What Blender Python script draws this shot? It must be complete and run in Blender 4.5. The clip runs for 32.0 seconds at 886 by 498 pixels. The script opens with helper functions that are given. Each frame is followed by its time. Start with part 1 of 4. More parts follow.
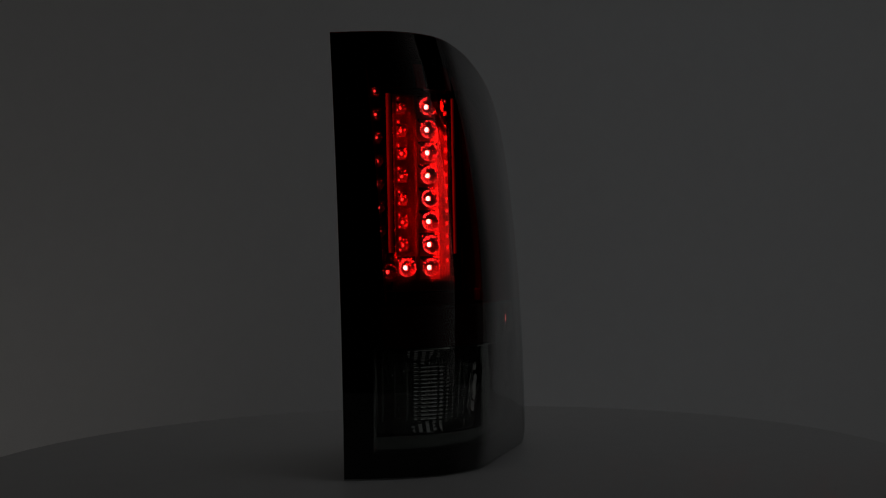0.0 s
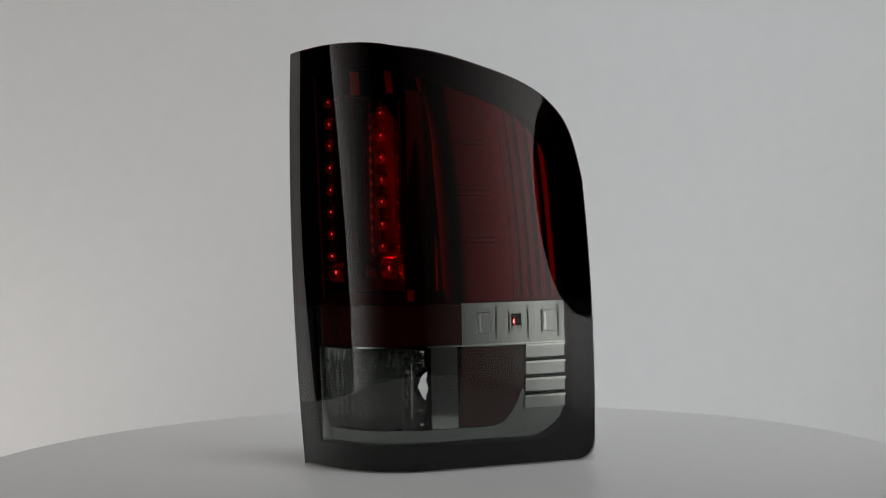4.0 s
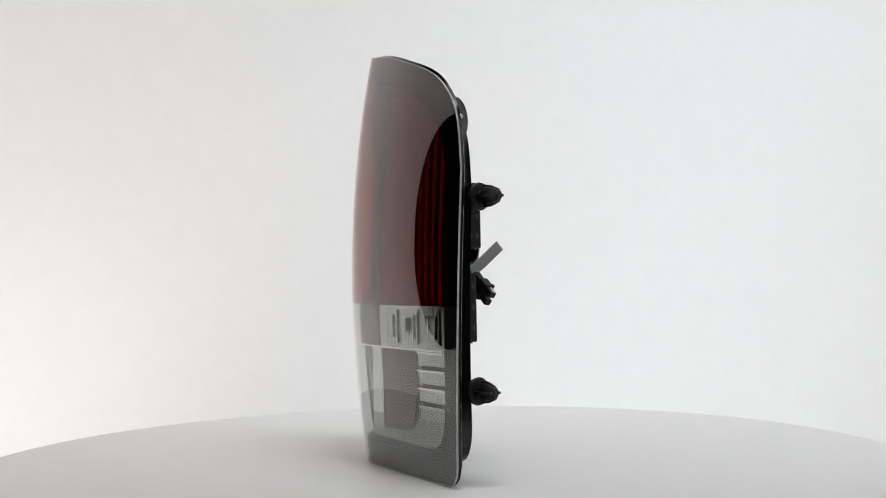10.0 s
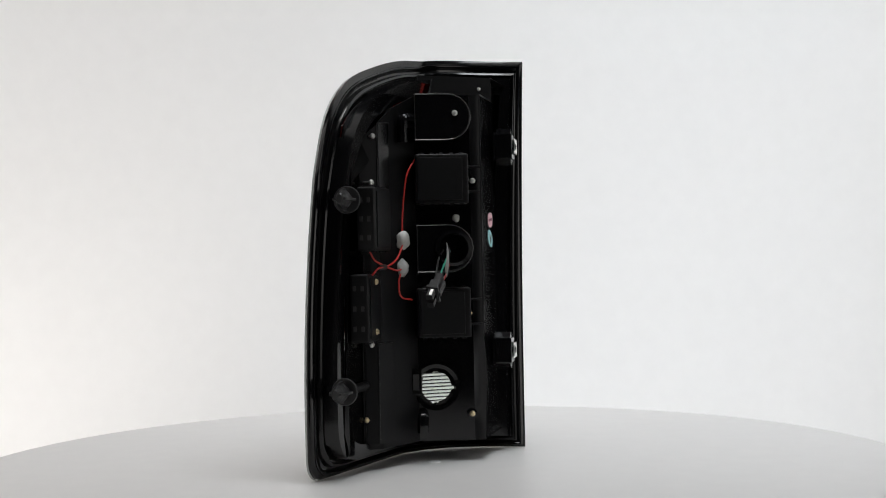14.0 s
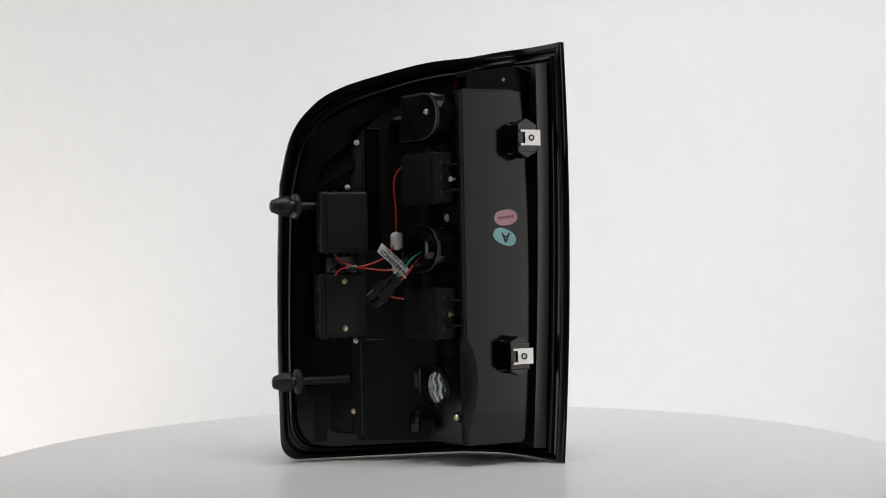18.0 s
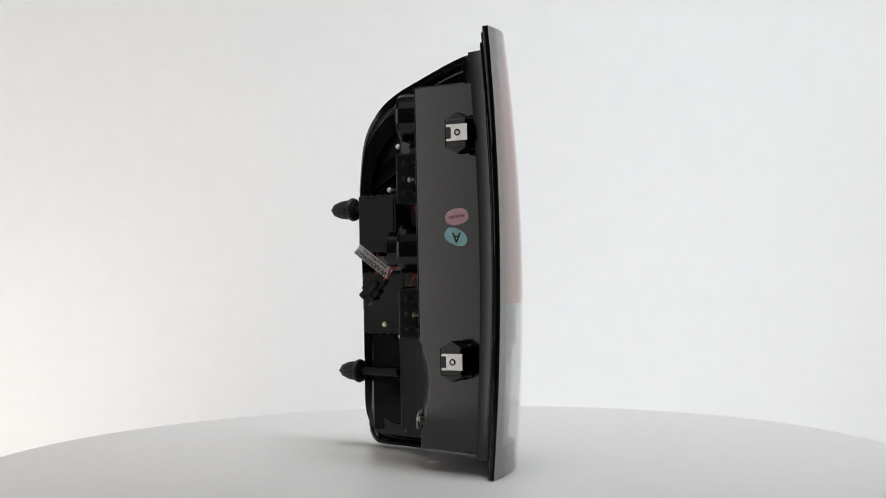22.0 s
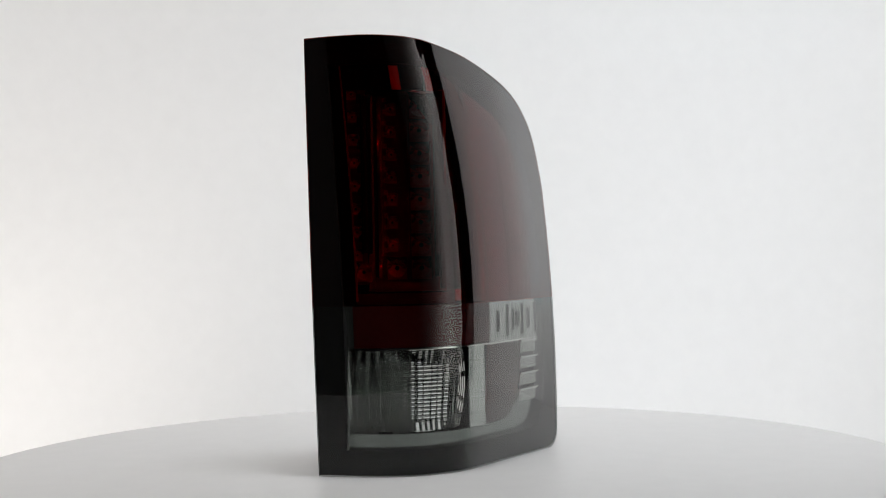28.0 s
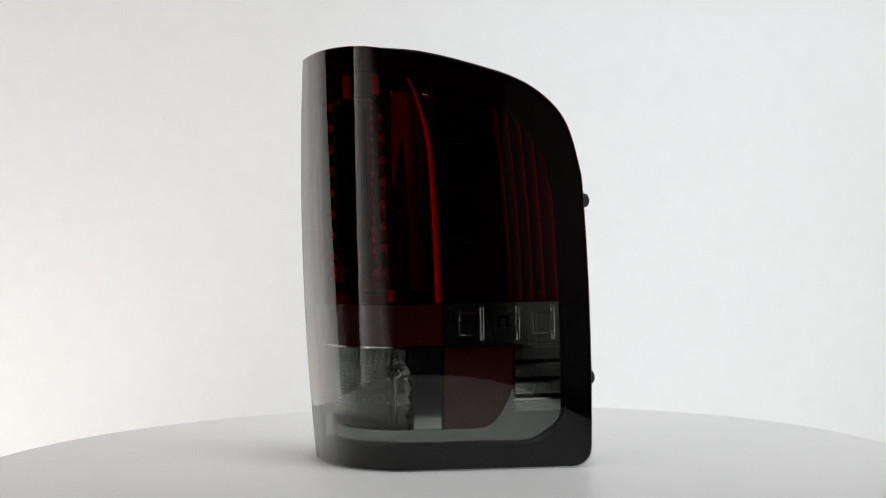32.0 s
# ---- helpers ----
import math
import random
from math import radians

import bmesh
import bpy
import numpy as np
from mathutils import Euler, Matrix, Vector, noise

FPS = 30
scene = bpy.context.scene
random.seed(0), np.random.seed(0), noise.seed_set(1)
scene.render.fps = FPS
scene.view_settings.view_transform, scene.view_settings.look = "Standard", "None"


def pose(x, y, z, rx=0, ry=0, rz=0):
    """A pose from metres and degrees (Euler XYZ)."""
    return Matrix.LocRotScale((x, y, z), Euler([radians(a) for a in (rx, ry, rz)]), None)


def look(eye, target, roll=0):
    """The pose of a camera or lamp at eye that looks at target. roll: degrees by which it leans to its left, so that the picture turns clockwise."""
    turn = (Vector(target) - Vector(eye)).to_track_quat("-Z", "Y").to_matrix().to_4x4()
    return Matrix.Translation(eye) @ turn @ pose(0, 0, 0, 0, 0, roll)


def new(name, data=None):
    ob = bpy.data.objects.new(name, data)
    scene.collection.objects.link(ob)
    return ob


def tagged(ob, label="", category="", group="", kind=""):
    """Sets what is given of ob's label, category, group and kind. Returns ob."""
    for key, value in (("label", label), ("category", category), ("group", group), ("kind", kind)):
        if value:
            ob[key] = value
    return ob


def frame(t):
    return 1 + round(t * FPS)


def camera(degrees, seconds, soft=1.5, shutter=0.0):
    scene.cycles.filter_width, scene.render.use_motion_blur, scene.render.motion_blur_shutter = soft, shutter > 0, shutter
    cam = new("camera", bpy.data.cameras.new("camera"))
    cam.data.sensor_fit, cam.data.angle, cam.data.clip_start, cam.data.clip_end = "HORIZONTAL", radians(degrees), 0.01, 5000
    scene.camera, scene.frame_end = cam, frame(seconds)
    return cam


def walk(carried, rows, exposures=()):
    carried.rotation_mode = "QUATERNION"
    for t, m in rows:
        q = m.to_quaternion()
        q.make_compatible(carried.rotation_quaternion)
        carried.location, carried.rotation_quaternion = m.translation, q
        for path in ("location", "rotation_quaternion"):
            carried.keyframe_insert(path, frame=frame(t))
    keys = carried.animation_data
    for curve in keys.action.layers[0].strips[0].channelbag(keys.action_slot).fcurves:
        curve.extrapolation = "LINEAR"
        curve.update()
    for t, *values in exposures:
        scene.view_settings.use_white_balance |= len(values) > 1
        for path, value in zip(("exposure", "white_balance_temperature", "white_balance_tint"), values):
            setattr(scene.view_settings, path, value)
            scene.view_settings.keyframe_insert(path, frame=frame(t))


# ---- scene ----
cam = camera(39.016, 32.0, soft=1.0)
EYE = look((0.0144, -1.4285, 0.2292), (0.0144, -0.4285, 0.2386), -1.159)
# the picture opens dark and brightens over the first five and a half seconds
walk(cam, [(0, EYE), (32.0, EYE)],
     [(0, -4.78), (0.5, -4.08), (1, -3.40), (1.5, -2.78), (2, -2.34), (2.5, -1.98), (3, -1.64), (3.5, -1.30),
      (4, -0.98), (4.5, -0.66), (5, -0.34), (5.5, -0.08), (32, -0.08)])
TURN = -13.4625  # degrees a second


# ---- light ----
def studio_world():
    w = bpy.data.worlds.new("studio_dark")
    w.use_nodes = True
    w.node_tree.nodes["Background"].inputs[0].default_value = (0.9, 0.95, 1, 1)
    w.node_tree.nodes["Background"].inputs[1].default_value = 0.01
    scene.world = w


def area(name, eye, target, sx, sy, power, colour, spread=180):
    d = bpy.data.lights.new(name, "AREA")
    d.shape, d.size, d.size_y, d.energy, d.color = "RECTANGLE", sx, sy, power, colour
    d.spread = radians(spread)
    ob = new(name, d)
    ob.matrix_world = look(eye, target)
    return ob


studio_world()
# unseen lamps, placed to give the paper and the table their brightness
area("backdrop_light", (-0.10, -0.35, 2.9), (-1.60, 0.75, 0.20), 0.9, 0.7, 8.2, (1.0, 0.955, 0.915), 100)
area("backdrop_light", (0.80, -0.55, 2.9), (0.70, 1.80, -0.10), 1.2, 0.8, 18.5, (0.89, 0.95, 1.0), 95)
area("backdrop_light", (0.10, -0.35, 2.9), (1.60, 0.85, 0.20), 0.9, 0.7, 8.5, (0.95, 0.975, 1.0), 100)
area("overhead_light", (0.0, -0.55, 2.6), (0.0, -0.1, 0.0), 2.2, 1.8, 6.8, (1.0, 0.985, 0.97))
# low lamps added unseen behind the turntable's rim to wash the paper from below
area("low_fill_light", (-0.85, 0.10, -0.50), (-1.50, 0.75, 0.50), 0.5, 0.3, 3.0, (1.0, 0.95, 0.90), 130)
area("low_fill_light", (-0.70, 0.95, -0.55), (-1.50, 1.55, 0.45), 0.5, 0.3, 2.5, (1.0, 0.94, 0.88), 120)
area("low_fill_light", (0.30, 0.90, -0.55), (0.35, 1.90, 0.55), 0.6, 0.3, 2.2, (0.90, 0.95, 1.0), 130)
area("low_fill_light", (0.85, 0.20, -0.50), (1.50, 0.60, 0.50), 0.5, 0.3, 2.0, (0.97, 0.985, 1.0), 130)


# ---- materials ----
def shader(name):
    m = bpy.data.materials.new(name)
    m.use_nodes = True
    return m, m.node_tree, m.node_tree.nodes["Principled BSDF"]


def node(nt, kind, **values):
    n = nt.nodes.new(kind)
    for k, v in values.items():
        n.inputs[k.replace("_", " ")].default_value = v
    return n


def surface(name, colour, rough, metal=0.0, vary=0.12, grain=60.0, bump=0.0, bump_scale=900.0, coat=0.0, spec=0.5, smudge=0.1):
    """Colour with two scales of unevenness, smudged gloss and a fine relief."""
    m, nt, p = shader(name)
    at = nt.nodes.new("ShaderNodeTexCoord").outputs["Object"]
    big = node(nt, "ShaderNodeTexNoise", Scale=grain * 0.2, Detail=4.0)
    fine = node(nt, "ShaderNodeTexNoise", Scale=grain * 4, Detail=3.0)
    nt.links.new(at, big.inputs["Vector"]), nt.links.new(at, fine.inputs["Vector"])
    add = nt.nodes.new("ShaderNodeMath")
    add.operation = "ADD"
    nt.links.new(big.outputs["Fac"], add.inputs[0]), nt.links.new(fine.outputs["Fac"], add.inputs[1])
    ramp = nt.nodes.new("ShaderNodeMapRange")
    for k, v in zip((1, 2, 3, 4), (0.6, 1.4, 1 - vary, 1 + vary)):
        ramp.inputs[k].default_value = v
    nt.links.new(add.outputs[0], ramp.inputs[0])
    mul = nt.nodes.new("ShaderNodeVectorMath")
    mul.operation = "SCALE"
    mul.inputs[0].default_value = colour
    nt.links.new(ramp.outputs[0], mul.inputs["Scale"])
    nt.links.new(mul.outputs[0], p.inputs["Base Color"])
    rr = nt.nodes.new("ShaderNodeMapRange")
    for k, v in zip((1, 2, 3, 4), (0.3, 0.7, max(0.02, rough - smudge * rough), rough + smudge * rough)):
        rr.inputs[k].default_value = v
    nt.links.new(big.outputs["Fac"], rr.inputs[0]), nt.links.new(rr.outputs[0], p.inputs["Roughness"])
    p.inputs["Metallic"].default_value, p.inputs["Coat Weight"].default_value = metal, coat
    p.inputs["Specular IOR Level"].default_value = spec
    if bump:
        grit = node(nt, "ShaderNodeTexNoise", Scale=bump_scale, Detail=2.0)
        nt.links.new(at, grit.inputs["Vector"])
        b = node(nt, "ShaderNodeBump", Strength=bump, Distance=0.0005)
        nt.links.new(grit.outputs["Fac"], b.inputs["Height"])
        nt.links.new(b.outputs[0], p.inputs["Normal"])
    return m


def tinted_clear(name, low, high=None, split=0.0, base=0.032, rough=0.012, gloss=True):
    """Thin coloured clear plastic: light passes straight and is tinted, the surface mirrors by its angle.
    Above the height split it is moulded in a second colour."""
    m, nt, p = shader(name)
    nt.nodes.remove(p)
    at = nt.nodes.new("ShaderNodeTexCoord").outputs["Object"]
    through_it = node(nt, "ShaderNodeBsdfTransparent", Color=(*low, 1))
    if high:
        sep = nt.nodes.new("ShaderNodeSeparateXYZ")
        nt.links.new(at, sep.inputs[0])
        step = nt.nodes.new("ShaderNodeMath")
        step.operation = "GREATER_THAN"
        step.inputs[1].default_value = split
        nt.links.new(sep.outputs["Z"], step.inputs[0])
        two = nt.nodes.new("ShaderNodeMix")
        two.data_type = "RGBA"
        two.inputs[6].default_value, two.inputs[7].default_value = (*low, 1), (*high, 1)
        nt.links.new(step.outputs[0], two.inputs[0])
        nt.links.new(two.outputs[2], through_it.inputs["Color"])
    if not gloss:
        nt.links.new(through_it.outputs[0], nt.nodes["Material Output"].inputs["Surface"])
        return m
    mirror = node(nt, "ShaderNodeBsdfGlossy", Color=(1, 1, 1, 1), Roughness=rough)
    # mirror share by angle, alike from both sides of the thin sheet
    facing_way = nt.nodes.new("ShaderNodeLayerWeight")
    facing_way.inputs["Blend"].default_value = 0.5
    bend = nt.nodes.new("ShaderNodeMath")
    bend.operation = "POWER"
    bend.inputs[1].default_value = 3.1
    nt.links.new(facing_way.outputs["Facing"], bend.inputs[0])
    edge = nt.nodes.new("ShaderNodeMapRange")
    edge.inputs[3].default_value, edge.inputs[4].default_value = base, 1.0
    nt.links.new(bend.outputs[0], edge.inputs[0])
    dust = node(nt, "ShaderNodeTexNoise", Scale=40.0, Detail=5.0)
    nt.links.new(at, dust.inputs["Vector"])
    rr = nt.nodes.new("ShaderNodeMapRange")
    for k, v in zip((1, 2, 3, 4), (0.3, 0.75, rough * 0.6, rough * 2.0)):
        rr.inputs[k].default_value = v
    nt.links.new(dust.outputs["Fac"], rr.inputs[0]), nt.links.new(rr.outputs[0], mirror.inputs["Roughness"])
    mix = nt.nodes.new("ShaderNodeMixShader")
    nt.links.new(edge.outputs[0], mix.inputs[0])
    nt.links.new(through_it.outputs[0], mix.inputs[1]), nt.links.new(mirror.outputs[0], mix.inputs[2])
    nt.links.new(mix.outputs[0], nt.nodes["Material Output"].inputs["Surface"])
    return m


def glass(name, colour, rough=0.02):
    m, nt, p = shader(name)
    p.inputs["Base Color"].default_value, p.inputs["Roughness"].default_value = (*colour, 1), rough
    p.inputs["Transmission Weight"].default_value, p.inputs["IOR"].default_value = 1.0, 1.49
    return m


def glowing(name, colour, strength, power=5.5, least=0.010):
    """Softbox cloth: glow graded to one side, base darkened so the backdrop adds nothing."""
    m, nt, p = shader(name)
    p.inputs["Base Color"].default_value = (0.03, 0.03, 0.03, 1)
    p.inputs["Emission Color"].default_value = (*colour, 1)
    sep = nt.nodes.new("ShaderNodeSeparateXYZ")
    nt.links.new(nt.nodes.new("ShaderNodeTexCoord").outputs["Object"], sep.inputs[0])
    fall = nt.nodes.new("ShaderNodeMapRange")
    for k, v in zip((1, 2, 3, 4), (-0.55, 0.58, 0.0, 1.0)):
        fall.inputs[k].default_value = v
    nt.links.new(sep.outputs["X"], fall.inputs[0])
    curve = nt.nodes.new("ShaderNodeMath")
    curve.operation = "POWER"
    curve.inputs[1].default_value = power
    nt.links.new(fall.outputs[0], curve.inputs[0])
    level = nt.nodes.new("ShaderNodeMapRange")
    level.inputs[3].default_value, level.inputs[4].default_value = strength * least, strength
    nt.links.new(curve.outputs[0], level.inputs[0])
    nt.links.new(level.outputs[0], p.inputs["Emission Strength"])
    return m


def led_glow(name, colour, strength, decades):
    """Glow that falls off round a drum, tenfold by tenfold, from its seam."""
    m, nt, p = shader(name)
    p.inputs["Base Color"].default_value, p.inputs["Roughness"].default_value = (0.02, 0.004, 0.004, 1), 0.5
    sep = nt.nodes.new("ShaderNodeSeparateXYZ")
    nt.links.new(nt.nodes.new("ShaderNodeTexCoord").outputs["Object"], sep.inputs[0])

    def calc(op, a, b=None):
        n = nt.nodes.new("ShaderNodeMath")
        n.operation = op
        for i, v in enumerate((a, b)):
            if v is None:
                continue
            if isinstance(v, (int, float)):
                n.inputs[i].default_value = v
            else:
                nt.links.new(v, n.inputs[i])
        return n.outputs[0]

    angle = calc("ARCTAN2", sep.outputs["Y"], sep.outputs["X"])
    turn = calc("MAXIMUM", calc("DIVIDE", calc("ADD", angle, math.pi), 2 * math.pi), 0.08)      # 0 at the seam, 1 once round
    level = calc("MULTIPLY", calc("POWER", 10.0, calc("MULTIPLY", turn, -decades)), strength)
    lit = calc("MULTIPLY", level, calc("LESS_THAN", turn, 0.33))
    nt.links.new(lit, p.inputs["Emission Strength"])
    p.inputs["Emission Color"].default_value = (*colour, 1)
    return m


PAPER = surface("white_paper", (0.83, 0.82, 0.81), 0.75, vary=0.02, grain=6, bump=0.05)
TABLE = surface("white_table", (0.68, 0.668, 0.656), 0.42, vary=0.025, grain=8, bump=0.04, spec=0.35)
DARK = surface("dark_wall", (0.02, 0.02, 0.022), 0.9, vary=0.2, grain=4)
BLACK = surface("black_plastic", (0.0035, 0.0035, 0.004), 0.16, vary=0.3, bump=0.02, bump_scale=300, smudge=0.35, spec=0.42)
GRAINED = surface("black_moulded_plastic", (0.0035, 0.0035, 0.004), 0.13, vary=0.3, bump=0.02, bump_scale=300, smudge=0.4, spec=0.5)
MATT = surface("matt_black_plastic", (0.0045, 0.0045, 0.005), 0.45, vary=0.25, bump=0.2, bump_scale=1500, spec=0.28)
RUBBER = surface("black_rubber", (0.009, 0.009, 0.0095), 0.5, vary=0.3, bump=0.3)
BEZEL = surface("black_bezel", (0.002, 0.002, 0.002), 0.5, vary=0.2, spec=0.08)
SMOKE = tinted_clear("smoked_clear_plastic", (0.83, 0.84, 0.83), (0.63, 0.28, 0.26), 0.1825)
SMOKE_IN = tinted_clear("smoked_clear_inside", (0.83, 0.84, 0.83), (0.63, 0.28, 0.26), 0.1825, gloss=False)
CLEAR = glass("clear_plastic", (0.93, 0.95, 0.93))
REDLIT = surface("red_box_plastic", (0.24, 0.009, 0.006), 0.4, metal=0.0, vary=0.15, bump=0.1, bump_scale=260)
CUPRED = surface("red_mirror_cup", (0.64, 0.11, 0.12), 0.28, metal=0.8, vary=0.1)
RED = surface("red_reflector_plastic", (0.38, 0.021, 0.014), 0.11, metal=1.0, vary=0.15, bump=0.03, bump_scale=260)
REDDARK = surface("dark_red_plastic", (0.05, 0.003, 0.003), 0.2, vary=0.1)
REDTILE = surface("red_reflex_tile", (0.75, 0.03, 0.02), 0.3, vary=0.2, bump=0.3, bump_scale=400)
CHROME = surface("vacuum_chrome", (0.78, 0.80, 0.78), 0.05, metal=1.0, vary=0.05, smudge=0.4)
SATIN = surface("satin_silver_plastic", (0.52, 0.54, 0.53), 0.15, metal=1.0, vary=0.06)
BOWL = surface("smoky_chrome", (0.52, 0.535, 0.525), 0.06, metal=1.0, vary=0.06)
STRIP = surface("bright_silver_plastic", (0.58, 0.60, 0.59), 0.07, metal=1.0, vary=0.05)
TRAY = surface("smoky_silver_plastic", (0.30, 0.325, 0.315), 0.22, metal=1.0, vary=0.06)
STEEL = surface("zinc_steel", (0.72, 0.71, 0.69), 0.33, metal=0.9, vary=0.15)
BRASS = surface("yellow_zinc_screw", (0.80, 0.66, 0.42), 0.3, metal=0.95, vary=0.2)
GLUE = surface("hot_glue", (0.50, 0.50, 0.48), 0.45, vary=0.15, grain=200, bump=0.3, bump_scale=300)
WIRE_RED = surface("red_wire", (0.55, 0.03, 0.025), 0.4, vary=0.1)
WIRE_GREEN = surface("green_wire", (0.03, 0.33, 0.22), 0.4, vary=0.1)
WIRE_BLACK = surface("black_wire", (0.015, 0.015, 0.015), 0.45, vary=0.1)
PINK = surface("pink_label", (0.72, 0.42, 0.47), 0.5, vary=0.04, grain=300)
CYAN = surface("pale_blue_label", (0.34, 0.66, 0.70), 0.5, vary=0.04, grain=300)
TAG = surface("white_tag", (0.80, 0.80, 0.79), 0.5, vary=0.05, grain=200)
INK = surface("black_ink", (0.02, 0.02, 0.02), 0.6)
INKRED = surface("dark_pink_ink", (0.30, 0.10, 0.14), 0.6)
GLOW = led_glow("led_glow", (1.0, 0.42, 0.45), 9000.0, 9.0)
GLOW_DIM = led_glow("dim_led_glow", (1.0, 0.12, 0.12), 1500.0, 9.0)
GLOW_ROD = led_glow("box_fill_glow", (1.0, 0.05, 0.04), 25000.0, 9.0)
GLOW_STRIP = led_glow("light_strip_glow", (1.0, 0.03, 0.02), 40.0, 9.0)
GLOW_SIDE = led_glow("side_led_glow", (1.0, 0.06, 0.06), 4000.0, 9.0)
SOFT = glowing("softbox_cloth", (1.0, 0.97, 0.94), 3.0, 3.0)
# pale grey that stands for light shining through the clear lens's edge
EDGE = surface("lit_lens_edge", (0.42, 0.43, 0.42), 0.2, vary=0.35, grain=40)
# lighter black that puts the glint of edges and ribs into the colour
SHEEN = surface("black_edge_sheen", (0.010, 0.010, 0.0105), 0.3, vary=0.2, spec=0.55)
DULL = surface("dull_black_plastic", (0.004, 0.004, 0.0045), 0.5, vary=0.25, bump=0.15, bump_scale=1200, spec=0.2)


# ---- small builders ----
def part(name, bm, material, parent, label="", smooth=False, at=None, inside=None, inner=(), rim=None, rims=()):
    me = bpy.data.meshes.new(name)
    bm.normal_update()
    bm.to_mesh(me)
    bm.free()
    me.materials.append(material)
    if smooth:
        me.polygons.foreach_set("use_smooth", [True] * len(me.polygons))
        me.set_sharp_from_angle(angle=radians(38))
        me.update()
    if inside:
        me.materials.append(inside)
        for k, poly in enumerate(me.polygons):
            poly.material_index = 1 if k in inner else 0
        if rim:
            me.materials.append(rim)
            for k in rims:
                me.polygons[k].material_index = 2
    ob = new(name, me)
    ob.parent = parent
    if at is not None:
        ob.matrix_basis = at
    return tagged(ob, label)


def share(name, mesh_of, parent, m, label=""):
    ob = new(name, mesh_of.data)
    ob.parent, ob.matrix_basis = parent, m
    return tagged(ob, label)


def empty(name, parent=None):
    ob = new(name)
    ob.empty_display_size, ob.parent = 0.02, parent
    return ob


def block(sx, sy, sz, bevel=0.0, m=None, seg=2, bm=None):
    """A box of that size round the pose m, its edges rounded."""
    own = bmesh.new()
    bmesh.ops.create_cube(own, size=1)
    bmesh.ops.scale(own, vec=(sx, sy, sz), verts=own.verts)
    if bevel:
        bmesh.ops.bevel(own, geom=own.edges[:], offset=bevel, segments=seg, affect="EDGES", profile=0.6)
    if m is not None:
        own.transform(m)
    return join(own, bm)


def join(own, bm):
    if bm is None:
        return own
    tmp = bpy.data.meshes.new("joint")
    own.to_mesh(tmp)
    own.free()
    bm.from_mesh(tmp)
    bpy.data.meshes.remove(tmp)
    return bm


def lathe(profile, n=24, m=None, bm=None):
    """Turned shape: profile of (radius, height) about z, closed where the radius is 0."""
    own = bmesh.new()
    rings = []
    for r, h in profile:
        rings.append([own.verts.new((0, 0, h))] if r < 1e-6 else
                     [own.verts.new((r * math.cos(a), r * math.sin(a), h)) for a in (2 * math.pi * i / n for i in range(n))])
    for a, b in zip(rings, rings[1:]):
        for i in range(n):
            j = (i + 1) % n
            if len(a) == 1 and len(b) > 1:
                own.faces.new((a[0], b[j], b[i]))
            elif len(b) == 1 and len(a) > 1:
                own.faces.new((a[i], a[j], b[0]))
            elif len(a) > 1:
                own.faces.new((a[i], a[j], b[j], b[i]))
    bmesh.ops.recalc_face_normals(own, faces=own.faces)
    if m is not None:
        own.transform(m)
    return join(own, bm)


def prism(outline, depth, m=None, bevel=0.0, bm=None):
    """A flat outline in x, y, given depth along z."""
    own = bmesh.new()
    low = [own.verts.new((x, y, 0)) for x, y in outline]
    high = [own.verts.new((x, y, depth)) for x, y in outline]
    n = len(outline)
    own.faces.new(low[::-1]), own.faces.new(high)
    for i in range(n):
        own.faces.new((low[i], low[(i + 1) % n], high[(i + 1) % n], high[i]))
    bmesh.ops.recalc_face_normals(own, faces=own.faces)
    if bevel:
        rim = [e for e in own.edges if all(v in set(high) for v in e.verts)]
        bmesh.ops.bevel(own, geom=rim, offset=bevel, segments=2, affect="EDGES", profile=0.6)
    if m is not None:
        own.transform(m)
    return join(own, bm)


def tube(points, r, n=8, bm=None, steps=6):
    """A round wire through points, smoothed."""
    pts = [Vector(p) for p in points]
    ext = [2 * pts[0] - pts[1], *pts, 2 * pts[-1] - pts[-2]]
    line = []
    for i in range(len(pts) - 1):
        a, b, c, d = ext[i:i + 4]
        for k in range(steps):
            f = k / steps
            line.append(0.5 * (2 * b + (c - a) * f + (2 * a - 5 * b + 4 * c - d) * f * f + (3 * b - a - 3 * c + d) * f ** 3))
    line.append(pts[-1])
    own = bmesh.new()
    rings = []
    side = Vector((0.31, 0.17, 0.93))
    for i, p in enumerate(line):
        t = (line[min(i + 1, len(line) - 1)] - line[max(i - 1, 0)]).normalized()
        side = (side - t * side.dot(t)).normalized()
        up = t.cross(side)
        rings.append([own.verts.new(p + r * (side * math.cos(a) + up * math.sin(a))) for a in (2 * math.pi * k / n for k in range(n))])
    for a, b in zip(rings, rings[1:]):
        for i in range(n):
            own.faces.new((a[i], a[(i + 1) % n], b[(i + 1) % n], b[i]))
    own.faces.new(rings[0][::-1]), own.faces.new(rings[-1])
    return join(own, bm)


def letters(name, words, size, material, parent, m):
    cu = bpy.data.curves.new(name, "FONT")
    cu.body, cu.size, cu.align_x, cu.align_y, cu.extrude = words, size, "CENTER", "CENTER", 0.00012
    cu.offset = size * 0.018
    tmp = new("letters_tmp", cu)
    me = bpy.data.meshes.new_from_object(tmp.evaluated_get(bpy.context.evaluated_depsgraph_get()))
    bpy.data.objects.remove(tmp)
    bpy.data.curves.remove(cu)
    me.materials.clear()
    me.materials.append(material)
    ob = new(name, me)
    ob.parent, ob.matrix_basis = parent, m
    return ob


